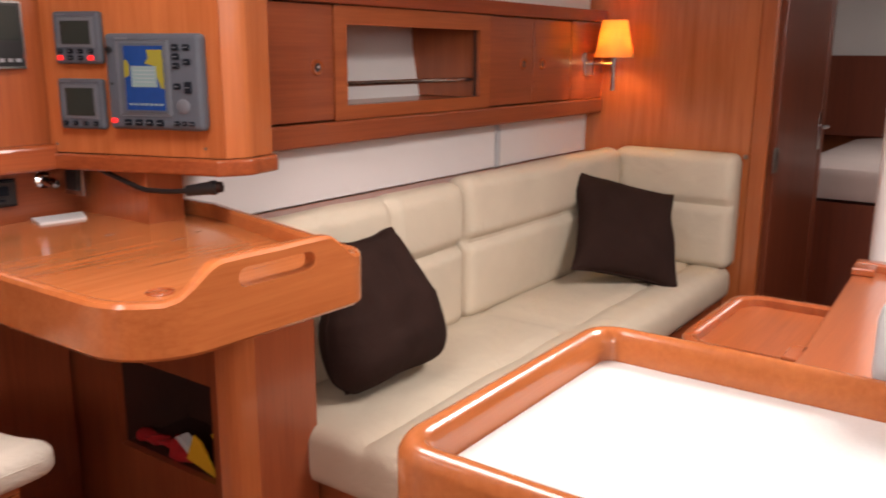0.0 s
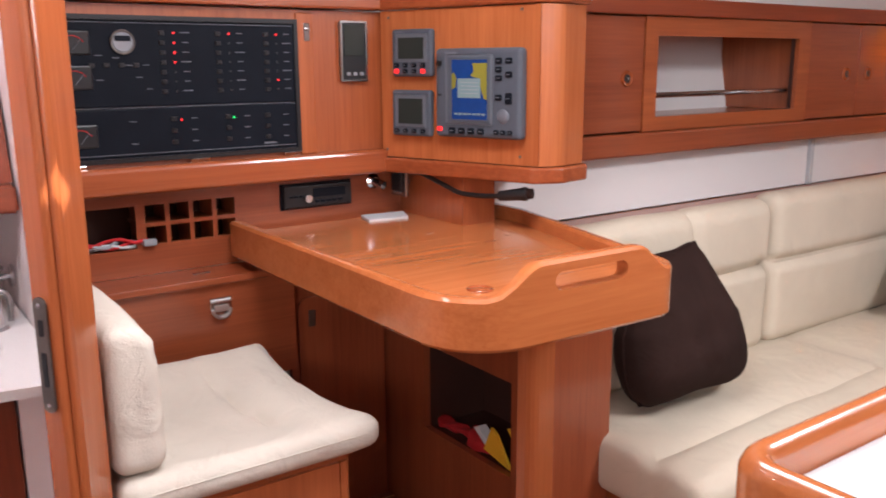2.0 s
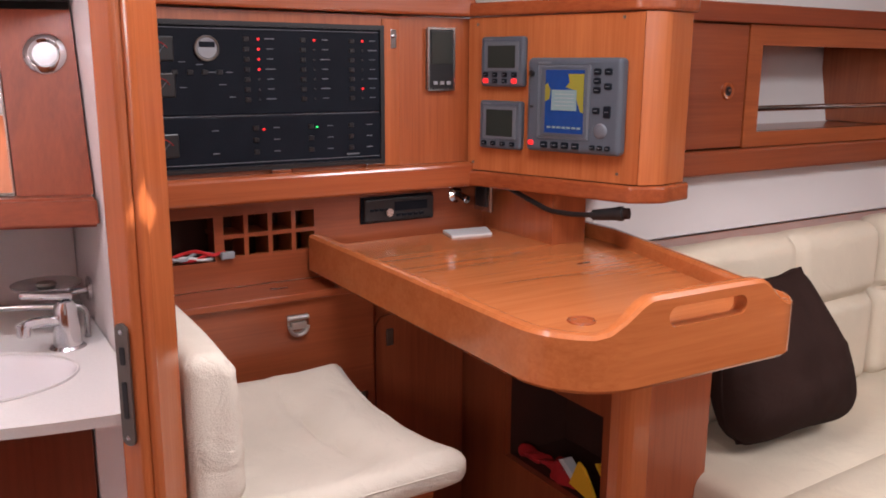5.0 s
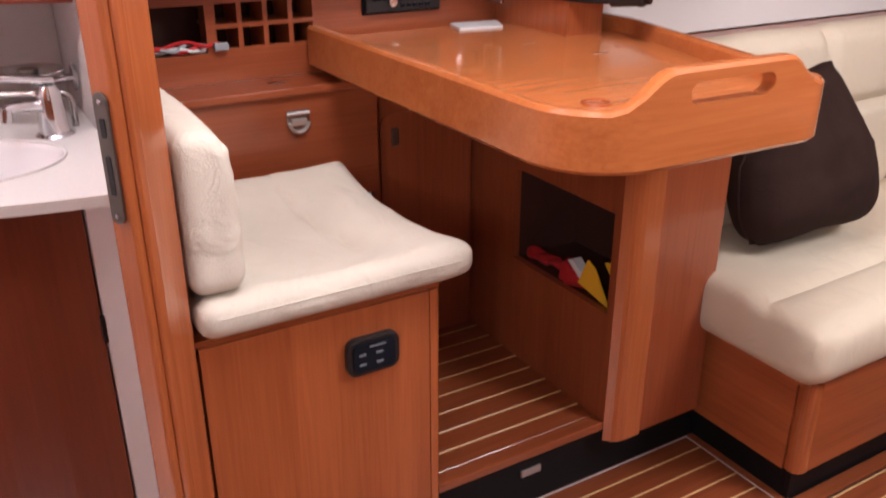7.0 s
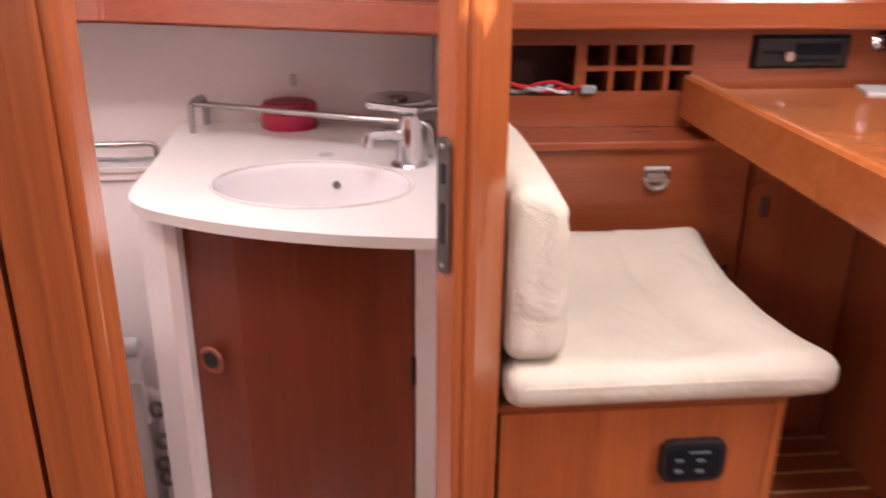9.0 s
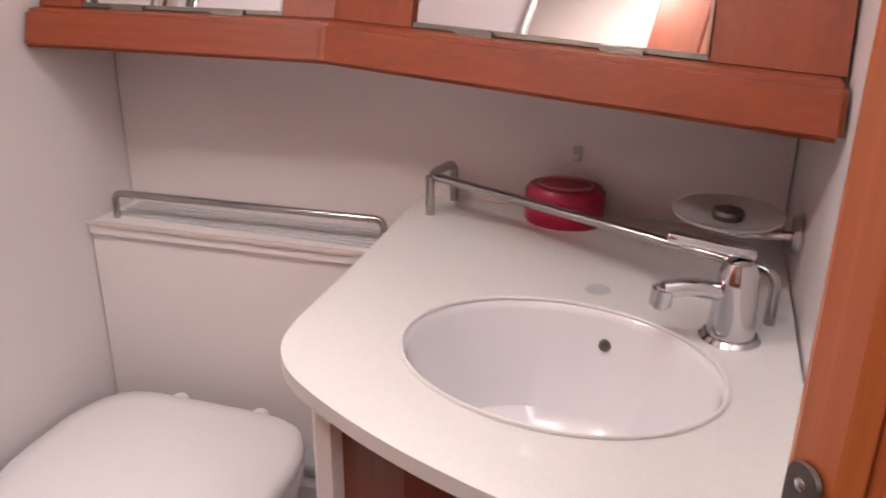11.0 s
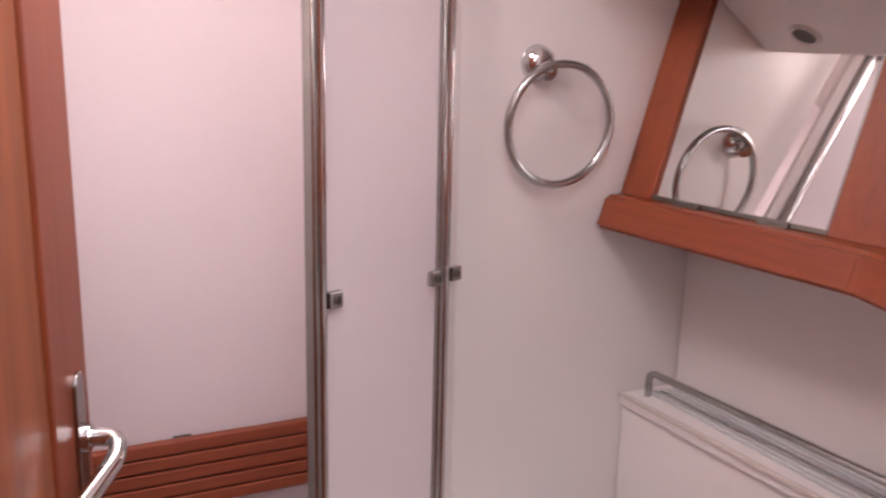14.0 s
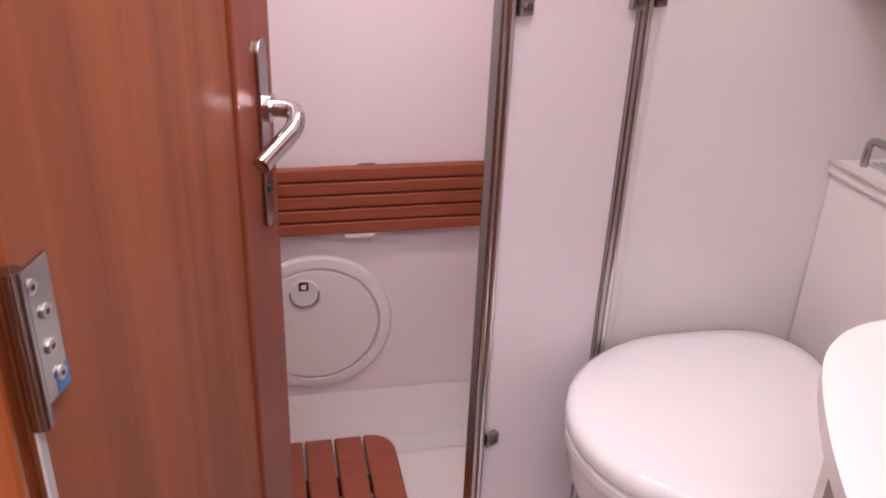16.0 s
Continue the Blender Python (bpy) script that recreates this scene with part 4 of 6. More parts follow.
# ---- settee ----
def settee():
    t = thing("settee", (2.3, 1.2, 0), "built-in settee with cherry base and cream cushions", "settee")
    part("base_front", bx(1.30, 3.39, 0.930, 0.950, 0.092, 0.315), wood_x, t)
    pts = [(1.268, 0.962)]
    for k in range(6):
        a = radians(180 + 90 * k / 5)
        pts.append((1.288 + 0.022 * math.cos(a), 0.950 + 0.022 * math.sin(a)))
    pts += [(1.298, 0.928), (1.298, 0.962)]
    part("corner_post", prism(pts, 0.092, 0.315), trim_z, t)
    part("base_end", bx(1.262, 1.28, 0.964, 1.40, 0.092, 0.315), wood_y, t)
    part("seat_board", bx(1.245, 3.39, 0.94, 1.56, 0.317, 0.328), wood_x, t)
    part("back_board", bx(1.245, 3.39, 1.470, 1.486, 0.33, 0.866), wood_x, t)
    part("back_ledge", bx(1.245, 3.39, 1.474, 1.60, 0.868, 0.899, 0.003), wood_x, t)

    def seat(u, v, w, p):
        d = 0.010 * (1 - u * u) * (1 - v * v) if w > 0 else 0
        d -= 0.014 * math.exp(-((p.x - 2.22) / 0.016) ** 2) if w > 0 else 0
        d -= 0.012 * math.exp(-((p.y - 1.045) / 0.014) ** 2) if w > 0 else 0
        return (0, -0.010 * (1 - w * w) if v < 0 else 0, d + 0.007 * noise.noise(p * 5) * max(0, w))
    c = thing("settee_seat_cushion", (2.3, 1.15, 0.33), "long cream seat cushion with soft worn edges", "cushion")
    part("pad", soft_box(1.205, 3.37, 0.895, 1.46, 0.328, 0.478, 0.045, (70, 24, 8), seat), cream_wear, c, "", True)
    return t


settee()


def back_pad(x0, x1, top, across):
    c = thing("settee_back_cushion", ((x0 + x1) / 2, 1.40, 0.47), "cream backrest cushion with stitched cross seams", "cushion", "settee back cushions")

    def puff(u, v, w, p):
        s = math.exp(-((p.z - 0.735) / 0.016) ** 2)
        for x in across:
            s = max(s, math.exp(-((p.x - x) / 0.014) ** 2))
        front = max(0, -v)
        wrinkle = 0.006 * noise.noise(Vector((p.x * 26, p.z * 7, 1))) * math.exp(-((abs(p.z - 0.735) - 0.03) / 0.035) ** 2)
        return (0, (-0.014 * (1 - u ** 4) * (1 - w * w) + 0.026 * s + wrinkle) * front, -0.012 * max(0, v) * max(0, w) - 0.006 * s * max(0, w) + 0.004 * noise.noise(p * 6) * max(0, w))
    part("pad", soft_box(x0, x1, 1.345, 1.468, 0.468, top, 0.045, (60, 8, 48), puff), cream_wear, c, "", True)
    part("seam", tube([(x0 + 0.03 + (x1 - x0 - 0.06) * k / 10, 1.3600, 0.735) for k in range(11)], 0.0016, 6), cream_wear, c)


back_pad(1.245, 2.085, 0.930, (1.72,))
back_pad(2.095, 3.255, 0.942, ())


def end_pad():
    c = thing("settee_end_cushion", (3.32, 1.15, 0.47), "cream end cushion against the bulkhead", "cushion", "settee back cushions")

    def puff(u, v, w, p):
        s = math.exp(-((p.z - 0.735) / 0.014) ** 2)
        return ((0.022 * s - 0.010 * (1 - v ** 4) * (1 - w * w)) if u < 0 else 0, 0, 0)
    part("pad", soft_box(3.262, 3.385, 0.880, 1.40, 0.470, 0.940, 0.040, (8, 26, 44), puff), cream_wear, c, "", True)
    part("stud", cyl((3.36, 0.862, 0.925), (3.36, 0.878, 0.925), 0.010, 12, bev=0.002), chrome, c, "chrome retaining stud")


end_pad()


def pillow(m, label, half=0.20, thick=0.085, nip=0.075, sag=0.0):
    c = thing("throw_pillow", m.translation, label, "pillow", "brown throw pillows")
    n = 36

    def rim(u, v):
        """Outline of the cover: drawn-in sides, small pointed corners, the filling slumped down."""
        pu = 1 - nip * (1 - v * v) * abs(u) ** 3 + 0.04 * noise.noise(Vector((u * 1.6, v * 1.6 + half * 50, 7)))
        pv = 1 - nip * (1 - u * u) * abs(v) ** 3 + 0.04 * noise.noise(Vector((u * 1.6 + half * 70, v * 1.6, 2)))
        low = max(0, -v)
        x, y = u * pu, v * pv
        x *= 1 - sag * 0.42 * max(0, v) ** 0.7 + sag * 0.05 * math.sin(math.pi * min(1, low))
        k = abs(u * v) ** 5
        ear = abs(u * v) ** 40
        cut = sag * (0.20 * k - 0.06 * ear) * (1 if v < 0 else 0.35)
        return x * (1 - cut), y * (1 - cut * 0.8)
    bm = bmesh.new()
    sides = []
    for s in (1, -1):
        grid = {}
        for i in range(n + 1):
            for j in range(n + 1):
                u, v = math.sin(math.pi * (i / n - 0.5)) * 0.4 + (2 * i / n - 1) * 0.6, math.sin(math.pi * (j / n - 0.5)) * 0.4 + (2 * j / n - 1) * 0.6
                x, y = rim(u, v)
                h = thick * ((1 - abs(u) ** 2.4) * (1 - abs(v) ** 2.4)) ** 0.55 * (1 - 0.25 * sag * v)
                q = Vector((x * half, y * half, s * h))
                inner = 1 - max(abs(u), abs(v)) ** 4
                q.z += (0.010 * noise.noise(Vector((u * 2.6, v * 2.6, s * 5 + half * 30))) + 0.005 * noise.noise(Vector((u * 7, v * 4, s * 3)))) * inner
                edge = i in (0, n) or j in (0, n)
                grid[i, j] = sides[0][i, j] if (s == -1 and edge) else bm.verts.new(q)
        sides.append(grid)
        for i in range(n):
            for j in range(n):
                bm.faces.new((grid[i, j], grid[i + 1, j], grid[i + 1, j + 1], grid[i, j + 1]))
    bmesh.ops.recalc_face_normals(bm, faces=bm.faces)
    bmesh.ops.transform(bm, matrix=m, verts=bm.verts)
    part("cover", bm, brown_cloth, c, "", True)
    edge = []
    for a, b in (((-1, -1), (1, -1)), ((1, -1), (1, 1)), ((1, 1), (-1, 1)), ((-1, 1), (-1, -1))):
        for k in range(18):
            t = k / 18
            x, y = rim(a[0] + (b[0] - a[0]) * t, a[1] + (b[1] - a[1]) * t)
            edge.append(m @ Vector((x * half, y * half, 0)))
    part("piping", tube(edge, 0.0035, 6, True), brown_cloth, c, "", True)


def facing(c, normal, spin):
    z = Vector(normal).normalized()
    x = Vector((0, 0, 1)).cross(z).normalized()
    y = z.cross(x)
    m = Matrix((x, y, z)).transposed().to_4x4()
    m.translation = c
    return m @ pose(0, 0, 0, 0, 0, spin)


pillow(facing((1.506, 1.226, 0.690), (-0.11, -0.96, 0.25), 4), "dark brown square pillow leaning behind the chart table", 0.196, 0.110, 0.10, 1.0)
pillow(facing((2.872, 1.155, 0.672), (-0.39, -0.66, 0.63), -20), "dark brown square pillow leaning in the settee corner", 0.222, 0.09, 0.13)

# ---- lockers over the settee ----


def lockers():
    t = thing("overhead_locker", (2.3, 1.55, 1.07), "cherry overhead locker row with an open shelf", "locker")
    # dark backing paints the shade in the gaps round the doors
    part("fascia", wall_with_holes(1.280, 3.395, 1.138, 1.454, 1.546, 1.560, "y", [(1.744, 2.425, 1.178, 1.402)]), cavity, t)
    part("shelf_frame", wall_with_holes(1.692, 2.488, 1.138, 1.454, 1.531, 1.545, "y", [(1.744, 2.425, 1.178, 1.402)]), wood_x, t, "lighter frame round the open shelf")
    part("end_board", bx(3.104, 3.395, 1.531, 1.545, 1.138, 1.454), locker_shade_x, t)
    part("bottom_rail", bx(1.280, 3.395, 1.522, 1.565, 1.072, 1.136, 0.008, 3), locker_shade_x, t)
    part("top_rail", bx(1.280, 3.395, 1.514, 1.56, 1.456, 1.504, 0.004), red_x, t)
    part("bottom", bx(1.280, 3.395, 1.567, 1.93, 1.110, 1.128), wood_x, t)
    part("shelf_back", extrude([(1.80, 1.13), (1.86, 1.13), (1.92, 1.455), (1.86, 1.455)], "x", 1.60, 2.72), lining, t, "white shelf lining")
    part("shelf_floor", bx(1.60, 2.72, 1.562, 1.85, 1.150, 1.172), wood_x, t)
    part("shelf_end", bx(2.44, 2.458, 1.562, 1.84, 1.174, 1.455), wood_z, t)
    part("shelf_end", bx(1.725, 1.743, 1.562, 1.84, 1.174, 1.455), wood_z, t)
    part("shelf_top", bx(1.60, 2.72, 1.562, 1.93, 1.456, 1.47), wood_x, t)
    part("retaining_rod", cyl((1.745, 1.575, 1.236), (2.438, 1.575, 1.236), 0.008, 14), chrome, t, "polished retaining rod", True)
    for x0, x1, xk in ((1.284, 1.688, 1.622), (2.492, 2.793, 2.722), (2.797, 3.10, 2.862)):
        d = part("door", bx(x0, x1, 1.533, 1.545, 1.141, 1.452, 0.002), locker_shade_x, t)
        part("finger_ring", lathe([(0.012, 0.003), (0.020, 0.005), (0.023, 0.0), (0.023, -0.002)], pose(xk, 1.532, 1.286, 90), 20), trim_x, d, "", True)
        part("finger_hole", cyl((xk, 1.534, 1.286), (xk, 1.5290, 1.286), 0.0125, 16), black_plastic, d)
        part("catch", cyl((xk + 0.003, 1.533, 1.287), (xk + 0.003, 1.5285, 1.287), 0.004, 10), chrome, d)


lockers()
setting("wall_lining_over_lockers", bx(1.285, 3.395, 1.60, 1.62, 1.506, 1.938), lining, "white lining above the lockers", "wall")
setting("wall_lining_settee", bx(1.165, 2.640, 1.600, 1.625, 0.901, 1.108, 0.003), lining, "white padded hull lining under the lockers", "wall")
setting("wall_lining_settee_fore", bx(2.664, 3.40, 1.600, 1.625, 0.901, 1.108, 0.003), lining, "white padded hull lining under the lockers", "wall")
setting("trim_lining_joint", bx(2.643, 2.661, 1.588, 1.612, 0.901, 1.108, 0.002), pale_grey, "white joint strip in the hull lining", "trim")


def wall_lamp():
    t = thing("wall_lamp", (3.25, 1.54, 1.25), "lit reading lamp with orange shade on a chrome bracket", "lamp")
    part("wall_plate", bx(3.215, 3.290, 1.520, 1.532, 1.232, 1.330, 0.003), chrome, t)
    part("arm", tube(bend([(3.252, 1.522, 1.283), (3.252, 1.43, 1.283), (3.252, 1.415, 1.283)], 0.01), 0.007), chrome, t, "", True)
    part("stem", cyl((3.252, 1.412, 1.175), (3.252, 1.412, 1.330), 0.010, 14), chrome, t, "", True)
    part("shade", lathe([(0.080, 0), (0.052, 0.150), (0.050, 0.150), (0.078, 0)], Matrix.Translation((3.252, 1.412, 1.310)), 32), shade_mat, t, "glowing orange fabric shade", True)
    return t


wall_lamp()
lp = new("wall_lamp_bulb", bpy.data.lights.new("wall_lamp_bulb", "POINT"))
lp.data.energy, lp.data.color, lp.data.shadow_soft_size = 1.5, (1.0, 0.62, 0.28), 0.022
lp.location = (3.252, 1.412, 1.39)

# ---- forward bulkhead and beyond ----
setting("wall_bulkhead_fore", bx(3.40, 3.43, 0.868, 1.93, -0.012, 1.94), lit_wood, "cherry main bulkhead", "wall")
setting("trim_door_post_fore", bx(3.392, 3.436, 0.800, 0.866, -0.012, 1.94, 0.006), trim_z, "varnished post of the forward doorway", "trim")
setting("wall_bulkhead_fore_far", bx(3.40, 3.43, -1.93, 0.10, -0.012, 1.94), wood_z, "cherry main bulkhead across the cabin", "wall")


def fore_door():
    t = thing("cabin_door", (3.45, 0.79, 0), "dark varnished cabin door standing open", "door")
    d = Vector((0.52, -0.06, 0)).normalized()
    n = Vector((-d.y, d.x, 0))
    o = Vector((3.445, 0.795, 0))

    def slab(a0, a1, b0, b1, z0, z1, bev):
        return prism([(o + d * a0 + n * b0)[:2], (o + d * a1 + n * b0)[:2], (o + d * a1 + n * b1)[:2], (o + d * a0 + n * b1)[:2]], z0, z1, bev)
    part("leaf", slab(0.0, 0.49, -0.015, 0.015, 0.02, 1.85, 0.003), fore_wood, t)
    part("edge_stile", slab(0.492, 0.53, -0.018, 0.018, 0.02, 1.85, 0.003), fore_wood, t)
    part("handle", tube(bend([o + d * 0.47 - n * 0.018 + Vector((0, 0, 1.02)), o + d * 0.47 - n * 0.055 + Vector((0, 0, 1.02)), o + d * 0.38 - n * 0.055 + Vector((0, 0, 1.02))], 0.01), 0.007), chrome, t, "chrome lever handle", True)
    part("handle_plate", slab(0.455, 0.485, -0.020, -0.016, 0.92, 1.08, 0.001), steel, t)
    part("hinge", slab(-0.02, 0.03, -0.019, -0.014, 0.86, 0.96, 0.001), old_metal, t)


fore_door()


def fore_berth():
    t = thing("forward_berth", (4.9, 0.3, 0), "cream berth mattress on a dark wooden base", "bed")
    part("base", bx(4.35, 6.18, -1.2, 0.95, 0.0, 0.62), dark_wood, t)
    part("mattress", soft_box(4.33, 6.15, -1.2, 0.95, 0.622, 0.80, 0.05, (12, 12, 6), lambda u, v, w, p: (0, 0, 0.03 * (1 - u * u) * (1 - v * v) if w > 0 else 0)), bed_cloth, t, "", True)


fore_berth()
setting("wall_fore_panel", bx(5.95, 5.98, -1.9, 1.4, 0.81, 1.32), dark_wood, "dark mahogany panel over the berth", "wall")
setting("wall_fore_lining", bx(5.99, 6.02, -1.9, 1.9, 0.9, 1.94), lining, "white lining in the forward cabin", "wall")
m_ = thing("mast_post", (2.95, 0.270, 0), "white painted mast post through the saloon", "mast")
part("post", cyl((2.95, 0.270, -0.01), (2.95, 0.270, 1.94), 0.055, 28), gelcoat, m_, "", True)


# ---- saloon table ----
def saloon_table():
    t = thing("saloon_table", (2.0, 0.3, 0), "varnished drop-leaf saloon table with raised fiddle", "table")
    part("leaf", prism(round_rect(1.61, 2.05, 0.065, 0.47, 0.06), 0.690, 0.710), wood_x, t)
    o, i = round_rect(1.595, 2.065, 0.05, 0.485, 0.08), round_rect(1.625, 2.035, 0.08, 0.455, 0.055)
    bm = bmesh.new()
    R = []
    for a, b in zip(o, i):
        R.append([bm.verts.new((*p, z)) for p, z in ((b, 0.685), (a, 0.685), (a, 0.728), (Vector(a).lerp(Vector(b), 0.2), 0.733), (Vector(a).lerp(Vector(b), 0.8), 0.733), (b, 0.728))])
    for k in range(len(R)):
        A, B = R[k], R[(k + 1) % len(R)]
        for j in range(6):
            bm.faces.new((A[j], B[j], B[(j + 1) % 6], A[(j + 1) % 6]))
    bmesh.ops.recalc_face_normals(bm, faces=bm.faces)
    part("fiddle", bm, trim_x, t, "", True)
    part("centre_top", prism([(1.46, 0.224), (2.44, 0.281), (2.44, -0.36), (1.46, -0.36)], 0.712, 0.742, 0.004), gloss_wood, t, "glossy fixed centre of the table")
    part("end_fiddle", prism([(2.443, 0.283), (2.49, 0.286), (2.49, -0.36), (2.443, -0.36)], 0.712, 0.766, 0.006), trim_y, t)
    part("corner_block", prism([(2.37, 0.279), (2.441, 0.283), (2.441, 0.225), (2.37, 0.221)], 0.743, 0.764, 0.004), trim_y, t)
    part("hinge_block", bx(1.60, 1.69, 0.226, 0.262, 0.712, 0.742, 0.004), trim_x, t)
    part("pedestal", bx(1.65, 2.3, -0.22, 0.12, 0.0, 0.711, 0.004), wood_x, t)


saloon_table()


# ---- galley island ----
def island():
    t = thing("galley_counter", (0.63, -0.2, 0), "galley counter with white top and varnished wooden fiddle", "counter")
    x0, x1, y0, y1 = 0.425, 0.845, -0.95, 0.312
    part("worktop", bx(x0 + 0.03, x1 - 0.03, y0 + 0.03, y1 - 0.03, 0.93, 0.968), counter_white, t, "speckled white worktop")
    o, i = round_rect(x0, x1, y0, y1, 0.045), round_rect(x0 + 0.028, x1 - 0.028, y0 + 0.028, y1 - 0.028, 0.022)
    bm = bmesh.new()
    R = []
    for a, b in zip(o, i):
        a, b = Vector(a), Vector(b)
        rows = [(b, 0.885), (a, 0.885)]
        for w in (0.0, 0.05, 0.14, 0.28, 0.5, 0.72, 0.86, 0.95, 1.0):
            rows.append((a.lerp(b, w), 1.006 - 0.015 * abs(2 * w - 1) ** 2.6))
        R.append([bm.verts.new((p.x, p.y, z)) for p, z in rows])
    for k in range(len(R)):
        A, B = R[k], R[(k + 1) % len(R)]
        for j in range(len(A)):
            bm.faces.new((A[j], B[j], B[(j + 1) % len(A)], A[(j + 1) % len(A)]))
    bmesh.ops.recalc_face_normals(bm, faces=bm.faces)
    part("fiddle", bm, rim_wood, t, "thick varnished fiddle rail", True)
    part("body", bx(x0 + 0.02, x1 - 0.02, y0 + 0.02, y1 - 0.02, 0.0, 0.884), wood_z, t)
    g = thing("grey_canister", (0.85, 0.0, 0.96), "pale grey plastic box on the counter edge", "box")
    part("box", soft_box(0.835, 0.92, -0.150, 0.000, 0.985, 1.085, 0.02, (8, 8, 8)), pale_grey, g, "", True)
    part("bracket", bx(0.815, 0.860, -0.13, -0.02, 1.0065, 1.02), pale_grey, g)


island()

# ---- head compartment ----
setting("wall_head_aft", bx(-0.945, -0.905, 1.432, 1.93, -0.012, 1.94), gelcoat, "white moulded wall with the towel ring", "wall")
setting("wall_shower_side", bx(-1.30, -0.947, 1.432, 1.46, -0.012, 1.94), gelcoat, "white shower side wall", "wall")
setting("wall_shower_aft", bx(-1.34, -1.272, 0.882, 1.43, -0.012, 1.94), shower_white, "white moulded shower wall", "wall")
setting("wall_head_hull", bx(-0.903, 0.086, 1.850, 1.925, -0.012, 1.94), gelcoat, "white moulded hull-side wall of the head", "wall")
setting("floor_head", prism([(-1.27, 0.884), (-0.30, 0.884), (0.03, 1.14), (0.086, 1.20), (0.086, 1.85), (-0.903, 1.85), (-0.903, 1.43), (-1.27, 1.43)], -0.010, 0.085), gelcoat, "white moulded head floor", "floor")
# opening added for the fill lamp, closed off above
setting("ceiling_head", wall_with_holes(-1.27, 0.086, 0.884, 1.93, 1.895, 1.935, "z", [(-0.35, -0.01, 0.97, 1.31)]), gelcoat, "white head ceiling with an added opening for the fill lamp", "ceiling")
setting("ceiling_side_deck", extrude([(1.848, 1.452), (1.848, 1.89), (1.555, 1.89), (1.583, 1.485), (1.598, 1.461)], "x", -0.903, 0.086, 0.004), gelcoat, "white soffit under the side deck", "ceiling")
setting("ceiling_head_step", extrude([(-0.901, 1.735), (-0.56, 1.735), (-0.44, 1.893), (-0.901, 1.893)], "y", 1.431, 1.552), gelcoat, "white lowered ceiling in the head", "ceiling")
setting("ceiling_shower", extrude([(-1.270, 1.735), (-0.56, 1.735), (-0.44, 1.893), (-1.270, 1.893)], "y", 0.886, 1.43), gelcoat, "white sloping ceiling over the shower", "ceiling")
setting("trim_shower_fillet", extrude([(-1.270, 0.086), (-1.270, 0.215), (-1.255, 0.160), (-1.240, 0.115), (-1.225, 0.087)], "y", 0.886, 1.43), gelcoat, "white moulded step of the shower tray", "trim")


def vents():
    for x, y, z in ((-0.81, 1.315, 1.7345), (-0.80, 1.652, 1.4575)):
        t = thing("ceiling_vent", (x, y, z), "round dark ceiling vent in a pale rim", "vent", "round ceiling vents in the head")
        m = facing((x, y, z), (0.01, 0, -1), 0)
        part("rim", lathe([(0.018, 0.003), (0.021, 0.005), (0.026, 0.0)], m, 24), gelcoat, t, "", True)
        part("opening", lathe([(0, 0.002), (0.0185, 0.002), (0.0185, 0)], m, 24), black_plastic, t)


def ceiling_lamp():
    t = thing("ceiling_lamp", (-0.735, 1.118, 1.7345), "lit recessed halogen lamp in the head ceiling", "lamp")
    part("rim", lathe([(0.101, 0.0), (0.104, -0.008), (0.112, -0.006), (0.116, 0.0)], Matrix.Translation((-0.735, 1.118, 1.7345)), 32), pale_steel, t, "", True)


ceiling_lamp()
vents()


def base_y(x):
    return 1.717 + (x + 0.912) * 0.053 if x < -0.48 else 1.740 - (x + 0.48) * 0.333


def flare(x, z, out):
    """A place on the flared cabinet front."""
    return Vector((x, base_y(x) + 0.30 * (z - 1.13) - out, z))


def flared(x0, x1, z0, z1, o0, o1, bev=0.0):
    xs = [x0] + ([-0.48] if x0 < -0.48 < x1 else []) + [x1]
    own = bmesh.new()
    g = [[own.verts.new(flare(x, z, o)) for z, o in ((z0, o0), (z1, o0), (z1, o1), (z0, o1))] for x in xs]
    own.faces.new(g[0])
    own.faces.new(g[-1][::-1])
    for a, b in zip(g, g[1:]):
        for k in range(4):
            own.faces.new((a[k], b[k], b[(k + 1) % 4], a[(k + 1) % 4]))
    bmesh.ops.recalc_face_normals(own, faces=own.faces)
    if bev:
        bmesh.ops.bevel(own, geom=own.edges[:], offset=bev, segments=2, affect="EDGES")
    return own


def mirror_cabinet():
    t = thing("mirror_cabinet", (-0.4, 1.75, 1.08), "mahogany-framed mirror cabinet following the flared hull side", "cabinet")
    part("bottom_rail", flared(-0.902, 0.084, 1.080, 1.128, -0.02, 0.036, 0.005), red_x, t)
    # no real rail: a black strip paints the shaded gap above the mirrors
    part("top_rail", flared(-0.902, 0.084, 1.436, 1.449, -0.02, 0.004), black_kick, t, "black strip standing in for the shaded gap under the soffit")
    for x0, x1 in ((-0.902, -0.838), (-0.548, -0.365), (-0.030, 0.084)):
        part("stile", flared(x0, x1, 1.129, 1.435, -0.02, 0.006), red_z, t)
    part("back_board", flared(-0.902, 0.084, 1.10, 1.440, -0.04, -0.022), red_x, t)
    for x0, x1 in ((-0.836, -0.550), (-0.363, -0.032)):
        d = part("mirror_door", flared(x0, x1, 1.131, 1.433, -0.01, 0.000), mirror_glass, t, "frameless mirror door")
        part("edge_strip", flared(x0, x1, 1.1295, 1.1345, 0.001, 0.005), old_metal, d)
        for f in (0.25, 0.75):
            xx = x0 + (x1 - x0) * f
            part("mirror_clip", flared(xx - 0.022, xx + 0.022, 1.126, 1.134, 0.005, 0.011), old_metal, d)
        part("edge_strip", flared(x1 - 0.003, x1, 1.135, 1.433, 0.001, 0.004), steel, d)


mirror_cabinet()


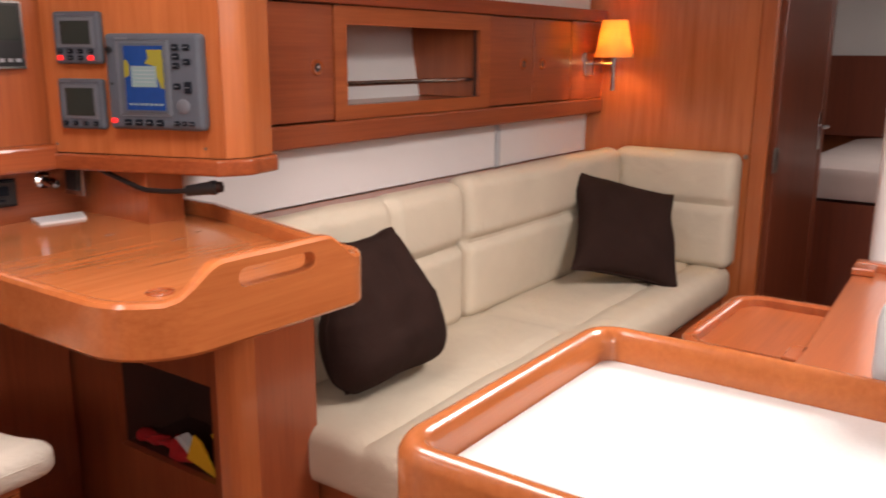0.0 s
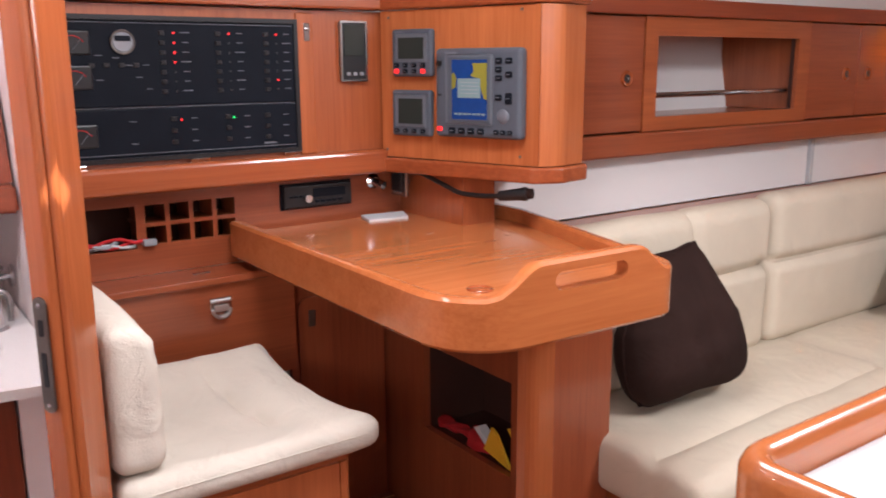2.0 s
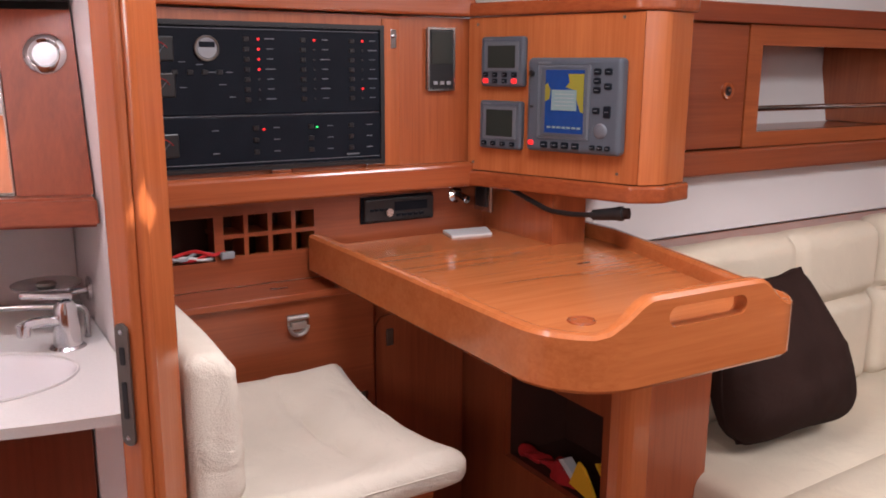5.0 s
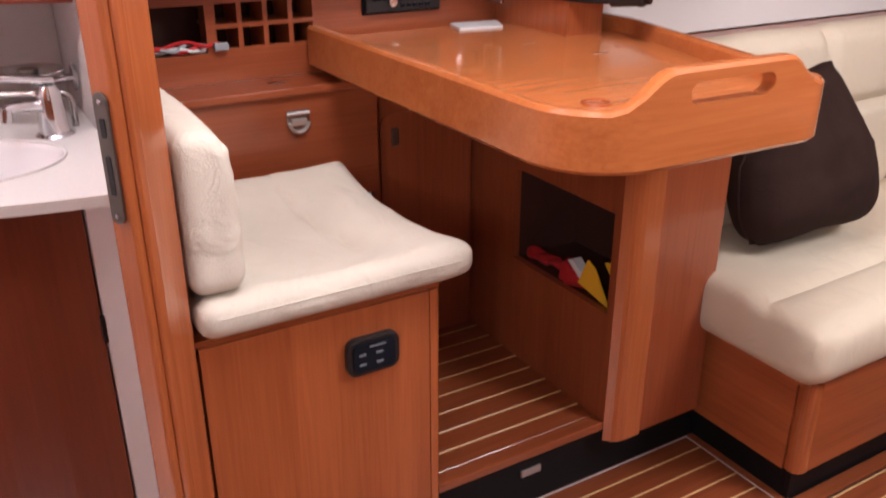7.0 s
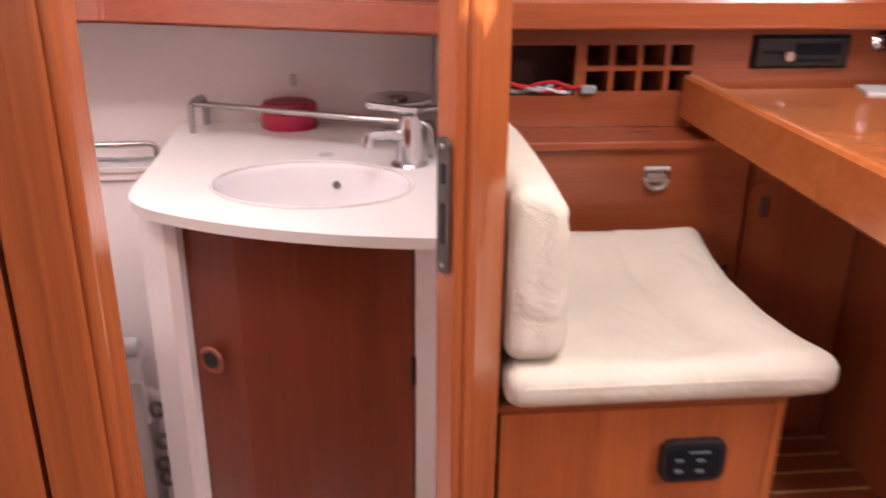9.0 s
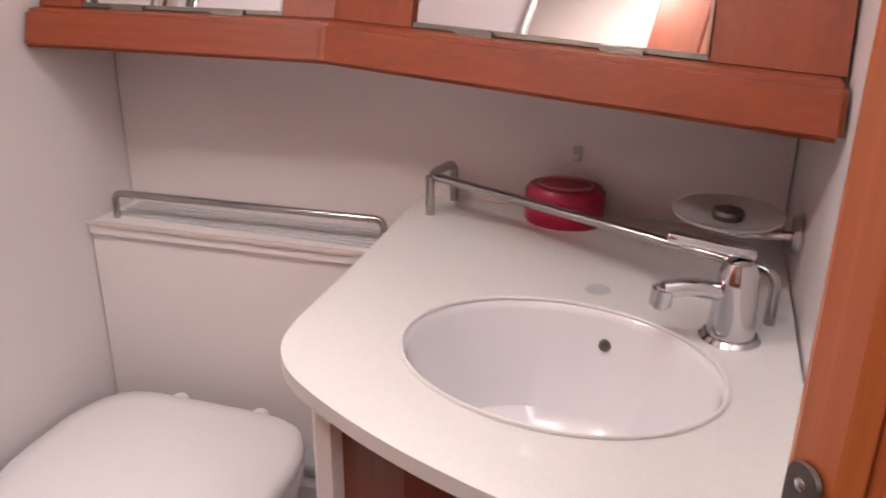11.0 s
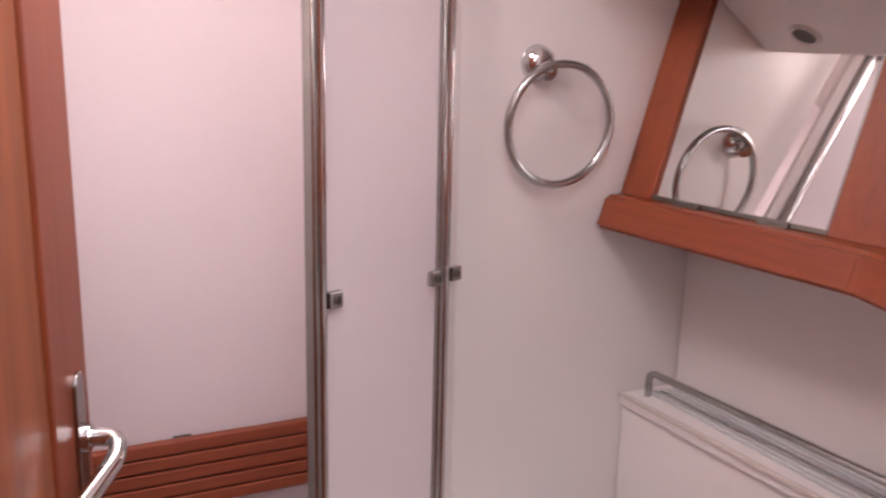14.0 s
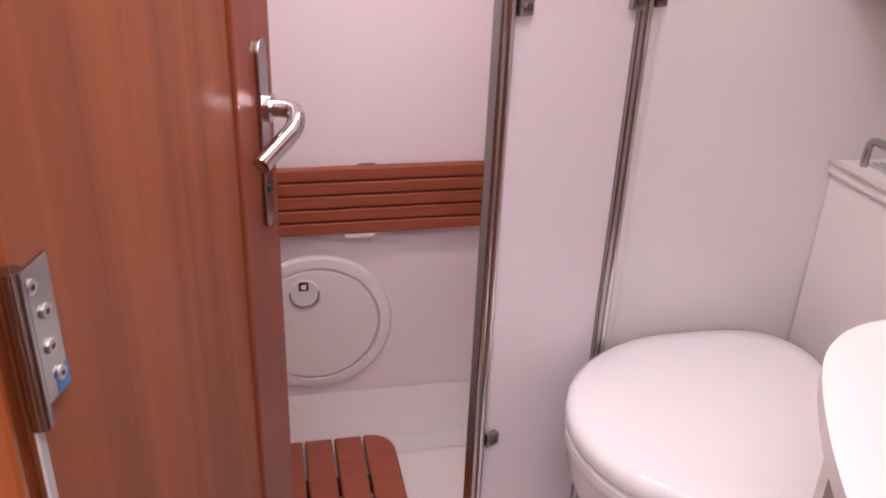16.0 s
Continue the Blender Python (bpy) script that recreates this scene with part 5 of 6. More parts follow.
def spot(x, z):
    t = thing("spot_lamp", flare(x, z, 0.0), "round chrome spot lamp with a frosted lens", "lamp", "spot lamps on the mirror cabinet")
    s = -0.333 if x > -0.48 else 0.053
    nrm = Vector((s, -1, 0.30)).normalized()
    m = facing(flare(x, z, 0.006), nrm, 0)
    part("rim", lathe([(0.020, 0.002), (0.025, 0.006), (0.033, 0.004), (0.036, 0.0), (0.036, -0.004)], m, 32), chrome, t, "", True)
    part("lens", lathe([(0, 0.0055), (0.010, 0.005), (0.018, 0.0035), (0.021, 0.001)], m, 24), light_lens, t, "frosted lamp lens", True)


spot(-0.393, 1.346)
spot(0.038, 1.361)


def cistern_shelf():
    t = thing("shelf_ledge", (-0.66, 1.79, 0.086), "white moulded ledge behind the toilet with a rail", "ledge")
    part("front", prism([(-0.902, 1.742), (-0.43, 1.760), (-0.43, 1.849), (-0.902, 1.849)], 0.086, 0.786, 0.0), gelcoat, t)
    part("top", prism([(-0.902, 1.734), (-0.425, 1.753), (-0.425, 1.8495), (-0.902, 1.8495)], 0.788, 0.808, 0.004), gelcoat, t)
    for k in range(6):
        part("rib", bx(-0.880, -0.432, 1.775 + k * 0.012, 1.780 + k * 0.012, 0.807, 0.8105), pale_grey, t)
    part("edge_lip", prism([(-0.900, 1.730), (-0.424, 1.749), (-0.424, 1.757), (-0.900, 1.738)], 0.804, 0.8115, 0.002), tan_edge, t, "tan edge strip")
    pts = [(-0.872, 1.767, 0.806), (-0.872, 1.767, 0.848), (-0.440, 1.790, 0.848), (-0.440, 1.790, 0.806)]
    part("rail", tube(bend(pts, 0.015), 0.0055, 10), steel, t, "slim steel rail", True)


cistern_shelf()


def ring():
    t = thing("towel_ring", (-0.90, 1.58, 1.23), "chrome towel ring on the white wall", "towel ring")
    part("rosette", lathe([(0, 0.020), (0.012, 0.020), (0.022, 0.012), (0.026, 0.0)], pose(-0.905, 1.557, 1.315, 0, 90, 0), 24), chrome, t, "", True)
    part("hook", cyl((-0.888, 1.557, 1.312), (-0.872, 1.560, 1.298), 0.011, 16, bev=0.003), chrome, t, "", True)
    R = 0.083
    part("ring", tube([(-0.878 + 0.006 * math.sin(a), 1.582 + R * math.cos(a), 1.232 + R * math.sin(a)) for a in [k * math.pi / 24 for k in range(48)]], 0.0058, 12, True), steel, t, "", True)


ring()


def shower_screen():
    t = thing("shower_screen", (-0.83, 1.30, 0.086), "folding white acrylic shower screen between chrome posts", "shower screen")
    a, b = Vector((-0.872, 1.398)), Vector((-0.783, 1.200))
    d = (b - a).normalized()
    n = Vector((-d.y, d.x))
    if n.x < 0:
        n = -n
    for p, clips in ((a, ((1.038, -1), (1.038, 1), (1.600, -1), (1.600, 1))), (b, ((1.045, -1), (0.470, -1), (1.586, -1), (1.650, -1)))):
        q = part("post", prism([tuple(p + d * u * 0.009 + n * v * 0.010) for u, v in ((-1, -1), (1, -1), (1, 1), (-1, 1))], 0.087, 1.675, 0.005, 3), steel, t, "polished metal post", True)
        part("post_edge", cyl((*(p + n * 0.009 - d * 0.003), 0.09), (*(p + n * 0.009 - d * 0.003), 1.673), 0.005, 12), chrome, q, "", True)
        for z, s in clips:
            e = p + d * s * 0.020 + n * 0.010
            c = part("clip", prism([tuple(e + d * u * 0.010 + n * v * 0.005) for u, v in ((-1, -1), (1, -1), (1, 1), (-1, 1))], z - 0.010, z + 0.010, 0.002), steel, q)
            part("screw", cyl((*(e + n * 0.005), z), (*(e + n * 0.0075), z), 0.005, 10), old_metal, c)
    part("panel", prism([tuple(a + d * 0.010 - n * 0.004), tuple(b - d * 0.010 - n * 0.004), tuple(b - d * 0.010 + n * 0.002), tuple(a + d * 0.010 + n * 0.002)], 0.10, 1.668), frosted, t, "milky acrylic panel")
    part("seal", prism([tuple(a - d * 0.014 + n * 0.004), tuple(a - d * 0.030 + n * 0.004), tuple(a - d * 0.030 - n * 0.01), tuple(a - d * 0.014 - n * 0.01)], 0.10, 1.668), gelcoat, t)


shower_screen()


def shower_seat():
    t = thing("folding_bench", (-1.262, 1.15, 0.56), "folded slatted wooden shower seat on the white wall", "seat")
    for k in range(5):
        z = 0.570 + k * 0.0250
        part("slat", bx(-1.262, -1.244, 0.890, 1.426, z, z + 0.0215, 0.0025), slat_wood, t)
    for y in (0.93, 1.10, 1.35):
        part("batten", bx(-1.271, -1.263, y, y + 0.03, 0.574, 0.690), black_plastic, t)
    part("hinge_tab", bx(-1.270, -1.246, 1.075, 1.125, 0.560, 0.569), gelcoat, t)


shower_seat()


def hatch():
    t = thing("inspection_hatch", (-1.27, 1.02, 0.375), "round white inspection hatch with a pull ring", "hatch")
    m = pose(-1.272, 1.020, 0.375, 0, 90, 0)
    part("flange", lathe([(0.119, 0.004), (0.120, 0.008), (0.138, 0.007), (0.143, 0.0)], m, 48), gelcoat, t)
    part("lid", lathe([(0, 0.007), (0.114, 0.007), (0.117, 0.004)], m, 48), gelcoat, t)
    p = part("pull_recess", lathe([(0, 0.009), (0.026, 0.009), (0.029, 0.006)], pose(-1.272, 1.000, 0.445, 0, 90, 0), 24), gelcoat, t, "", True)
    part("pull_ring", tube([(-1.261, 1.000 + 0.026 * math.cos(a), 0.445 + 0.026 * math.sin(a)) for a in [radians(170 + 20 * k) for k in range(11)]], 0.0016, 6), mid_grey, p)
    part("latch", bx(-1.264, -1.258, 0.990, 1.008, 0.452, 0.470, 0.003), black_plastic, p)
    part("latch", bx(-1.262, -1.2565, 0.994, 1.004, 0.456, 0.466, 0.002), gelcoat, p)


hatch()


def toilet():
    t = thing("toilet", (-0.69, 1.50, 0.086), "white marine toilet with closed lid", "toilet")

    def plan(s, dy=0.0):
        out = []
        for k in range(40):
            a = 2 * math.pi * k / 40
            c, q = math.cos(a), math.sin(a)
            w = 0.190 * (1 - 0.10 * max(0, q) ** 2)
            e = 1.0 if q < 0 else 0.55
            y = 0.215 * q if q < 0 else 0.185 * (q ** e)
            if q > 0:
                c = math.copysign(abs(c) ** 0.30, c)
            out.append(Vector((-0.688 + s * w * c, 1.515 + dy + s * y, 0)))
        return out

    def stack(rows):
        own = bmesh.new()
        rings = [[own.verts.new((p.x, p.y, z)) for p in plan(s, dy)] for s, z, dy in rows]
        own.faces.new(rings[0][::-1])
        own.faces.new(rings[-1])
        for A, B in zip(rings, rings[1:]):
            for k in range(40):
                own.faces.new((A[k], A[(k + 1) % 40], B[(k + 1) % 40], B[k]))
        bmesh.ops.recalc_face_normals(own, faces=own.faces)
        return own
    part("bowl", stack([(0.62, 0.086, 0.03), (0.60, 0.14, 0.03), (0.66, 0.25, 0.02), (0.86, 0.38, 0.01), (0.96, 0.46, 0), (0.97, 0.497, 0), (0.94, 0.502, 0)]), ceramic, t, "", True)
    part("seat_ring", stack([(0.97, 0.503, 0), (1.0, 0.507, 0), (1.0, 0.520, 0), (0.97, 0.524, 0)]), ceramic, t, "", True)
    part("lid", stack([(0.975, 0.526, 0), (1.005, 0.530, 0), (1.010, 0.540, 0), (0.995, 0.551, 0), (0.95, 0.557, 0), (0.80, 0.561, 0), (0.5, 0.564, 0), (0.2, 0.565, 0)]), ceramic, t, "closed white lid", True)
    for x in (-0.76, -0.62):
        part("hinge", cyl((x, 1.715, 0.503), (x, 1.715, 0.540), 0.013, 14, bev=0.003), ceramic, t, "", True)


toilet()


def pump():
    t = thing("toilet_pump", (-0.53, 1.73, 0.086), "white toilet hand pump with clamped hoses and blue label", "pump")
    part("body", bx(-0.572, -0.498, 1.700, 1.752, 0.086, 0.44, 0.010), gelcoat, t)
    part("label", bx(-0.562, -0.532, 1.6975, 1.7005, 0.250, 0.285), blue_print, t)
    part("cap", bx(-0.566, -0.504, 1.704, 1.748, 0.441, 0.468, 0.008), pale_grey, t)
    part("frame_bar", tube(bend([(-0.572, 1.698, 0.36), (-0.500, 1.696, 0.40), (-0.494, 1.696, 0.30)], 0.02), 0.006), gelcoat, t, "", True)
    for k, z in enumerate((0.16, 0.20, 0.25, 0.33)):
        part("hose_clamp", tube([(-0.475 + 0.012 * math.cos(a), 1.70 - 0.01 * (k % 2), z + 0.016 * math.sin(a)) for a in [k2 * math.pi / 8 for k2 in range(16)]], 0.005, 6, True), old_metal, t, "", True)
    part("hose", tube(bend([(-0.50, 1.715, 0.36), (-0.470, 1.715, 0.34), (-0.470, 1.715, 0.087)], 0.02), 0.012, 12), gelcoat, t, "", True)


pump()


def vanity():
    t = thing("vanity_unit", (-0.15, 1.5, 0.086), "bow-fronted vanity cabinet with dark mahogany door", "cabinet")

    def front(i):
        pts = [(-0.397, 1.44), (-0.392, 1.388), (-0.366, 1.346), (-0.328, 1.316), (-0.250, 1.272), (-0.160, 1.236), (-0.060, 1.209), (0.034, 1.194), (0.084, 1.192)]
        return [(x + i * 0.45, y + i) for x, y in pts]
    door = [p for p in front(0.034) if p[0] > -0.33 and p[0] < 0.03]
    dense = []
    for a, b in zip(door, door[1:]):
        for k in range(4):
            dense.append(tuple(Vector(a).lerp(Vector(b), k / 4)))
    dense.append((0.008, 1.238))
    dense = [p for p in dense if p[0] < 0.0085]
    back = [(x + 0.006, y + 0.016) for x, y in dense[::-1]]
    d = part("door", prism(dense + back, 0.10, 0.848), dark_wood, t, "dark mahogany bowed door")
    part("finger_ring", lathe([(0.013, 0.002), (0.019, 0.004), (0.022, 0.0)], facing((-0.283, 1.320, 0.641), (-0.5, -0.87, 0), 0), 20), red_z, d, "", True)
    part("finger_hole", lathe([(0, 0.0025), (0.013, 0.0025), (0.013, 0)], facing((-0.283, 1.320, 0.641), (-0.5, -0.87, 0), 0), 20), black_plastic, d)
    part("side_panel", prism([(-0.318, 1.338), (-0.338, 1.348), (-0.404, 1.47), (-0.404, 1.849), (-0.385, 1.849), (-0.385, 1.48), (-0.31, 1.352)], 0.086, 0.855), gelcoat, t)
    part("side_panel", prism([(0.012, 1.226), (0.084, 1.216), (0.084, 1.26), (0.012, 1.262)], 0.086, 0.855), gelcoat, t)
    part("plinth", bx(-0.30, 0.01, 1.32, 1.34, 0.086, 0.10), gelcoat, t)
    for z in (0.30, 0.66):
        part("door_hinge", bx(0.006, 0.012, 1.225, 1.237, z - 0.02, z + 0.02), black_plastic, t)
    # top with an oval opening
    o = front(0.0)
    own_pts = []
    for a, b in zip(o, o[1:]):
        for k in range(1):
            own_pts.append(Vector(a))
    for _ in range(3):
        own_pts = [own_pts[0]] + [q for a, b in zip(own_pts, own_pts[1:]) for q in (a.lerp(b, 0.25), a.lerp(b, 0.75))] + [own_pts[-1]]
    own_pts += [Vector(o[-1]), Vector((0.086, 1.849)), Vector((-0.402, 1.849)), Vector((-0.396, 1.55))]
    n = 48
    cx, cy, ax, ay, tilt = -0.131, 1.440, 0.153, 0.118, radians(-10)

    def oval(s, z):
        out = []
        for k in range(n):
            a = 2 * math.pi * k / n
            u, v = ax * s * math.cos(a), ay * s * math.sin(a)
            out.append((cx + u * math.cos(tilt) - v * math.sin(tilt), cy + u * math.sin(tilt) + v * math.cos(tilt), z))
        return out
    bm = bmesh.new()
    ev = []
    for loop in ([(p.x, p.y, 0.872) for p in own_pts], oval(1.0, 0.872)):
        vs = [bm.verts.new(p) for p in loop]
        ev += [bm.edges.new((vs[k], vs[(k + 1) % len(vs)])) for k in range(len(vs))]
    bmesh.ops.triangle_fill(bm, use_beauty=True, use_dissolve=False, edges=ev)
    top = bm.faces[:]
    r = bmesh.ops.extrude_face_region(bm, geom=top)
    bmesh.ops.translate(bm, verts=[v for v in r["geom"] if isinstance(v, bmesh.types.BMVert)], vec=(0, 0, -0.016))
    bmesh.ops.recalc_face_normals(bm, faces=bm.faces)
    w = tagged(part("countertop", bm, counter_white), "white moulded vanity top with an oval sink opening", "worktop")
    s = thing("sink", (cx, cy, 0.75), "white oval undermount sink", "sink")
    bm = bmesh.new()
    rows = [(0.998, 0.8708), (0.985, 0.8695), (0.972, 0.862), (0.94, 0.82), (0.80, 0.755), (0.55, 0.735), (0.2, 0.728), (0.05, 0.727)]
    rings = [[bm.verts.new(p) for p in oval(a, z)] for a, z in rows]
    for A, B in zip(rings, rings[1:]):
        for k in range(n):
            bm.faces.new((A[k], A[(k + 1) % n], B[(k + 1) % n], B[k]))
    bm.faces.new(rings[-1])
    bmesh.ops.recalc_face_normals(bm, faces=bm.faces)
    for f in bm.faces:
        f.normal_flip()
    b = part("bowl", bm, ceramic, s, "", True)
    part("overflow", lathe([(0, 0.002), (0.007, 0.003), (0.011, 0.0)], facing((-0.098, 1.546, 0.836), (0.0, -0.9, 0.35), 0) @ Matrix.Diagonal((0.62, 0.62, 1, 1)), 16), old_metal, s, "", True)
    part("drain", lathe([(0, 0.003), (0.018, 0.003), (0.021, 0.0)], Matrix.Translation((cx, cy, 0.727)), 20), chrome, s, "", True)
    part("blanking_cap", lathe([(0, 0.0012), (0.011, 0.0016), (0.014, 0.0)], Matrix.Translation((-0.116, 1.604, 0.8722)), 20), pale_grey, s, "", True)
    part("rim_line", tube([(x, y, 0.8735) for x, y, z in oval(1.005, 0)], 0.0022, 6, True), counter_white, s, "", True)


vanity()


def faucet():
    t = thing("basin_tap", (0.022, 1.535, 0.872), "chrome mixer tap on the vanity top", "tap")
    part("base", lathe([(0, 0.004), (0.026, 0.004), (0.030, 0.0)], Matrix.Translation((0.022, 1.537, 0.8725)), 24), chrome, t, "", True)
    part("body", lathe([(0.0235, 0), (0.022, 0.02), (0.0195, 0.055), (0.0185, 0.066), (0.013, 0.076), (0, 0.079)], Matrix.Translation((0.022, 1.537, 0.876)), 24), chrome, t, "", True)
    part("spout", tube(bend([(0.018, 1.535, 0.918), (-0.022, 1.516, 0.929), (-0.045, 1.507, 0.926)], 0.015), 0.0090, 14), chrome, t, "", True)
    part("aerator", cyl((-0.045, 1.507, 0.930), (-0.047, 1.506, 0.908), 0.0108, 18, bev=0.003), chrome, t, "", True)
    part("lever", soft_box(-0.048, 0.036, 1.527, 1.547, 0.952, 0.964, 0.0055, (10, 6, 4), lambda u, v, w, p: (0, 0.010 * u, 0.008 * (1 - u))), chrome, t, "", True)


faucet()


def vanity_rail():
    t = thing("counter_rail", (-0.2, 1.70, 0.872), "bent steel rail along the vanity top", "rail")
    pts = [(-0.352, 1.838, 0.872), (-0.352, 1.838, 0.928), (-0.366, 1.770, 0.928), (0.060, 1.578, 0.928), (0.060, 1.578, 0.872)]
    part("bar", tube(bend(pts, 0.018), 0.0058, 10), steel, t, "", True)
    part("post", cyl((-0.366, 1.772, 0.872), (-0.366, 1.772, 0.926), 0.0062, 12), steel, t, "", True)


vanity_rail()


def soap_tin():
    t = thing("soap_tin", (-0.19, 1.79, 0.872), "oval magenta plastic tin on the vanity top", "tin")
    prof = [(0, 0), (0.050, 0), (0.053, 0.004), (0.053, 0.028), (0.051, 0.030), (0.053, 0.032), (0.053, 0.043), (0.047, 0.050), (0.0, 0.052)]
    part("body", lathe(prof, Matrix.Translation((-0.19, 1.806, 0.872)) @ Matrix.Diagonal((1.0, 0.78, 1, 1)), 32), magenta, t, "", True)
    part("lid_print", tube([(-0.19 + 0.036 * math.cos(a), 1.806 + 0.026 * math.sin(a), 0.9240) for a in [k * math.pi / 16 for k in range(32)]], 0.0018, 6, True), magenta_pale, t, "worn pale print", True)


soap_tin()


def wall_hook():
    t = thing("wall_hook", (-0.183, 1.849, 0.945), "small white hook on the wall above the tin", "hook")
    part("base", bx(-0.189, -0.177, 1.8455, 1.8495, 0.943, 0.965, 0.001), pale_grey, t)
    part("pin", cyl((-0.183, 1.846, 0.949), (-0.183, 1.834, 0.953), 0.003, 10), pale_steel, t, "", True)


wall_hook()


def soap_dish():
    t = thing("soap_dish", (0.03, 1.68, 0.93), "clear glass soap dish on a chrome wall bracket", "dish")
    part("dish", lathe([(0.012, 0.002), (0.030, 0.000), (0.058, 0.010), (0.060, 0.014), (0.056, 0.013), (0.030, 0.005), (0.012, 0.006)], Matrix.Translation((0.010, 1.675, 0.940)), 32), clear, t, "clear glass dish", True)
    part("drain_cup", lathe([(0, 0.012), (0.016, 0.014), (0.018, 0.010), (0.012, -0.008), (0, -0.012)], Matrix.Translation((0.010, 1.675, 0.942)), 20), old_metal, t, "", True)
    part("arm", tube([(0.085, 1.675, 0.935), (0.05, 1.675, 0.932), (0.012, 1.675, 0.930)], 0.006), chrome, t, "", True)
    part("wall_plate", cyl((0.086, 1.675, 0.935), (0.078, 1.675, 0.935), 0.024, 20, bev=0.003), chrome, t, "", True)


soap_dish()


def head_door():
    t = thing("head_door", (-0.27, 0.83, 0), "varnished brown door standing open with lever handle", "door")
    o = Vector((-0.262, 0.828, 0))
    d = (Vector((-0.70, 0.953, 0)) - o).normalized()
    n = Vector((-d.y, d.x, 0))
    if n.y < 0:
        n = -n

    def slab(a0, a1, b0, b1, z0, z1, bev=0.0):
        return prism([(o + d * a + n * b)[:2] for a, b in ((a0, b0), (a1, b0), (a1, b1), (a0, b1))], z0, z1, bev)
    W = 0.447
    part("leaf", slab(0.004, W - 0.112, -0.028, 0.0, 0.11, 1.722), door_wood, t)
    part("edge_stile", slab(W - 0.110, W, -0.030, 0.0035, 0.11, 1.722, 0.003), red_z, t, "darker solid edge stile")
    a = 0.405
    base = o + d * a + n * 0.0035
    pl = extrude(round_rect(-0.013, 0.013, -0.088, 0.088, 0.0125), "x", 0.0, 0.004, 0.001)
    m = Matrix(((n.x, d.x, 0, base.x), (n.y, d.y, 0, base.y), (0, 0, 1, 0.955), (0, 0, 0, 1)))
    bmesh.ops.transform(pl, matrix=m, verts=pl.verts)
    p = part("handle_plate", pl, steel, t, "long steel handle plate")
    q = base + Vector((0, 0, 0.982))
    part("lever", tube(bend([q + n * 0.002, q + n * 0.032, q + n * 0.036 - d * 0.020 - Vector((0, 0, 0.010)), q + n * 0.016 - d * 0.066 - Vector((0, 0, 0.030))], 0.012), 0.0082, 14), chrome, t, "chrome lever handle", True)
    part("rosette", cyl(q + n * 0.002, q + n * 0.010, 0.013, 18), chrome, p, "", True)
    part("keyhole", cyl(base + n * 0.003 + Vector((0, 0, 0.905)), base + n * 0.006 + Vector((0, 0, 0.905)), 0.005, 12), black_plastic, p)
    for z in (0.988, 0.35):
        h = part("hinge", slab(0.004, 0.030, 0.001, 0.003, z - 0.038, z + 0.036), steel, t, "polished steel hinge with traces of blue film")
        part("film", slab(0.019, 0.0302, 0.0031, 0.0034, z - 0.038, z - 0.025), blue_print, h, "torn blue protective film")
        part("knuckle", cyl((*(o + n * 0.004 - d * 0.002)[:2], z - 0.042), (*(o + n * 0.004 - d * 0.002)[:2], z + 0.042), 0.0055, 14), steel, h, "", True)
        for aa, zz in ((0.012, 0.026), (0.020, 0.009), (0.019, -0.010), (0.023, -0.028)):
            c = o + d * aa + n * 0.003
            part("screw", cyl((*c[:2], z + zz), (*(c + n * 0.0015)[:2], z + zz), 0.0040, 12), pale_steel, h)
            part("screw_slot", cyl((*c[:2], z + zz), (*(c + n * 0.0018)[:2], z + zz), 0.0016, 6), black_plastic, h)
    part("seal_strip", slab(-0.004, 0.002, 0.0005, 0.002, 0.11, 0.945), pale_grey, t, "pale seal strip under the hinge")


head_door()


# ---- floors: boards and strips, last ----
def piece(name, key, bmf, material, parent, loc):
    if key not in SHARED:
        bm = bmf()
        me = bpy.data.meshes.new(name)
        bm.to_mesh(me)
        bm.free()
        me.materials.append(material)
        SHARED[key] = me
    ob = new(name, SHARED[key])
    ob.parent = parent
    ob.location = loc
    return ob


SHARED = {}
deck = tagged(part("floor_boards", bx(-2.5, 3.4, -1.40, 1.28, -0.011, -0.004), cavity), "teak and holly cabin floor with pale strips", "floor", "", "structure")
pitch = 0.0562
# boards stop at a border that follows the foot of the nav corner and the settee
for r in range(12):
    y = 1.188 - r * pitch
    x0, x1 = (-1.5, 1.268) if y > 0.93 else (-1.5, 2.9)
    key = "aft" if y > 0.93 else "long"
    w = (x1 - x0) / 2
    piece("plank", "plank" + key, lambda: bx(-w, w, -0.0262, 0.0262, -0.004, 0.002, 0.0008, 1), sole_teak, deck, ((x0 + x1) / 2, y - pitch / 2, 0))
    piece("strip", "strip" + key, lambda: bx(-w, w, -0.0018, 0.0018, -0.004, 0.0022), holly, deck, ((x0 + x1) / 2, y, 0))
piece("plank", "first", lambda: bx(-1.384, 1.384, -0.0218, 0.0218, -0.004, 0.002, 0.0008, 1), sole_teak, deck, (-0.116, 1.2116, 0))
piece("border_plank", "border_nav", lambda: bx(-1.4, 1.4, -0.0115, 0.0115, -0.004, 0.003, 0.001, 1), sole_teak, deck, (-0.104, 1.2475, 0))
piece("border_plank", "border_end", lambda: bx(-0.0135, 0.0135, -0.165, 0.165, -0.004, 0.003, 0.001, 1), sole_teak, deck, (1.2845, 1.096, 0))
piece("border_plank", "border_settee", lambda: bx(-1.05, 1.05, -0.0175, 0.0175, -0.004, 0.003, 0.001, 1), sole_teak, deck, (2.35, 0.9345, 0))
piece("seam", "seam_nav", lambda: bx(-1.4, 1.4, -0.0007, 0.0007, -0.004, 0.0028), pale_grey, deck, (-0.13, 1.2352, 0))
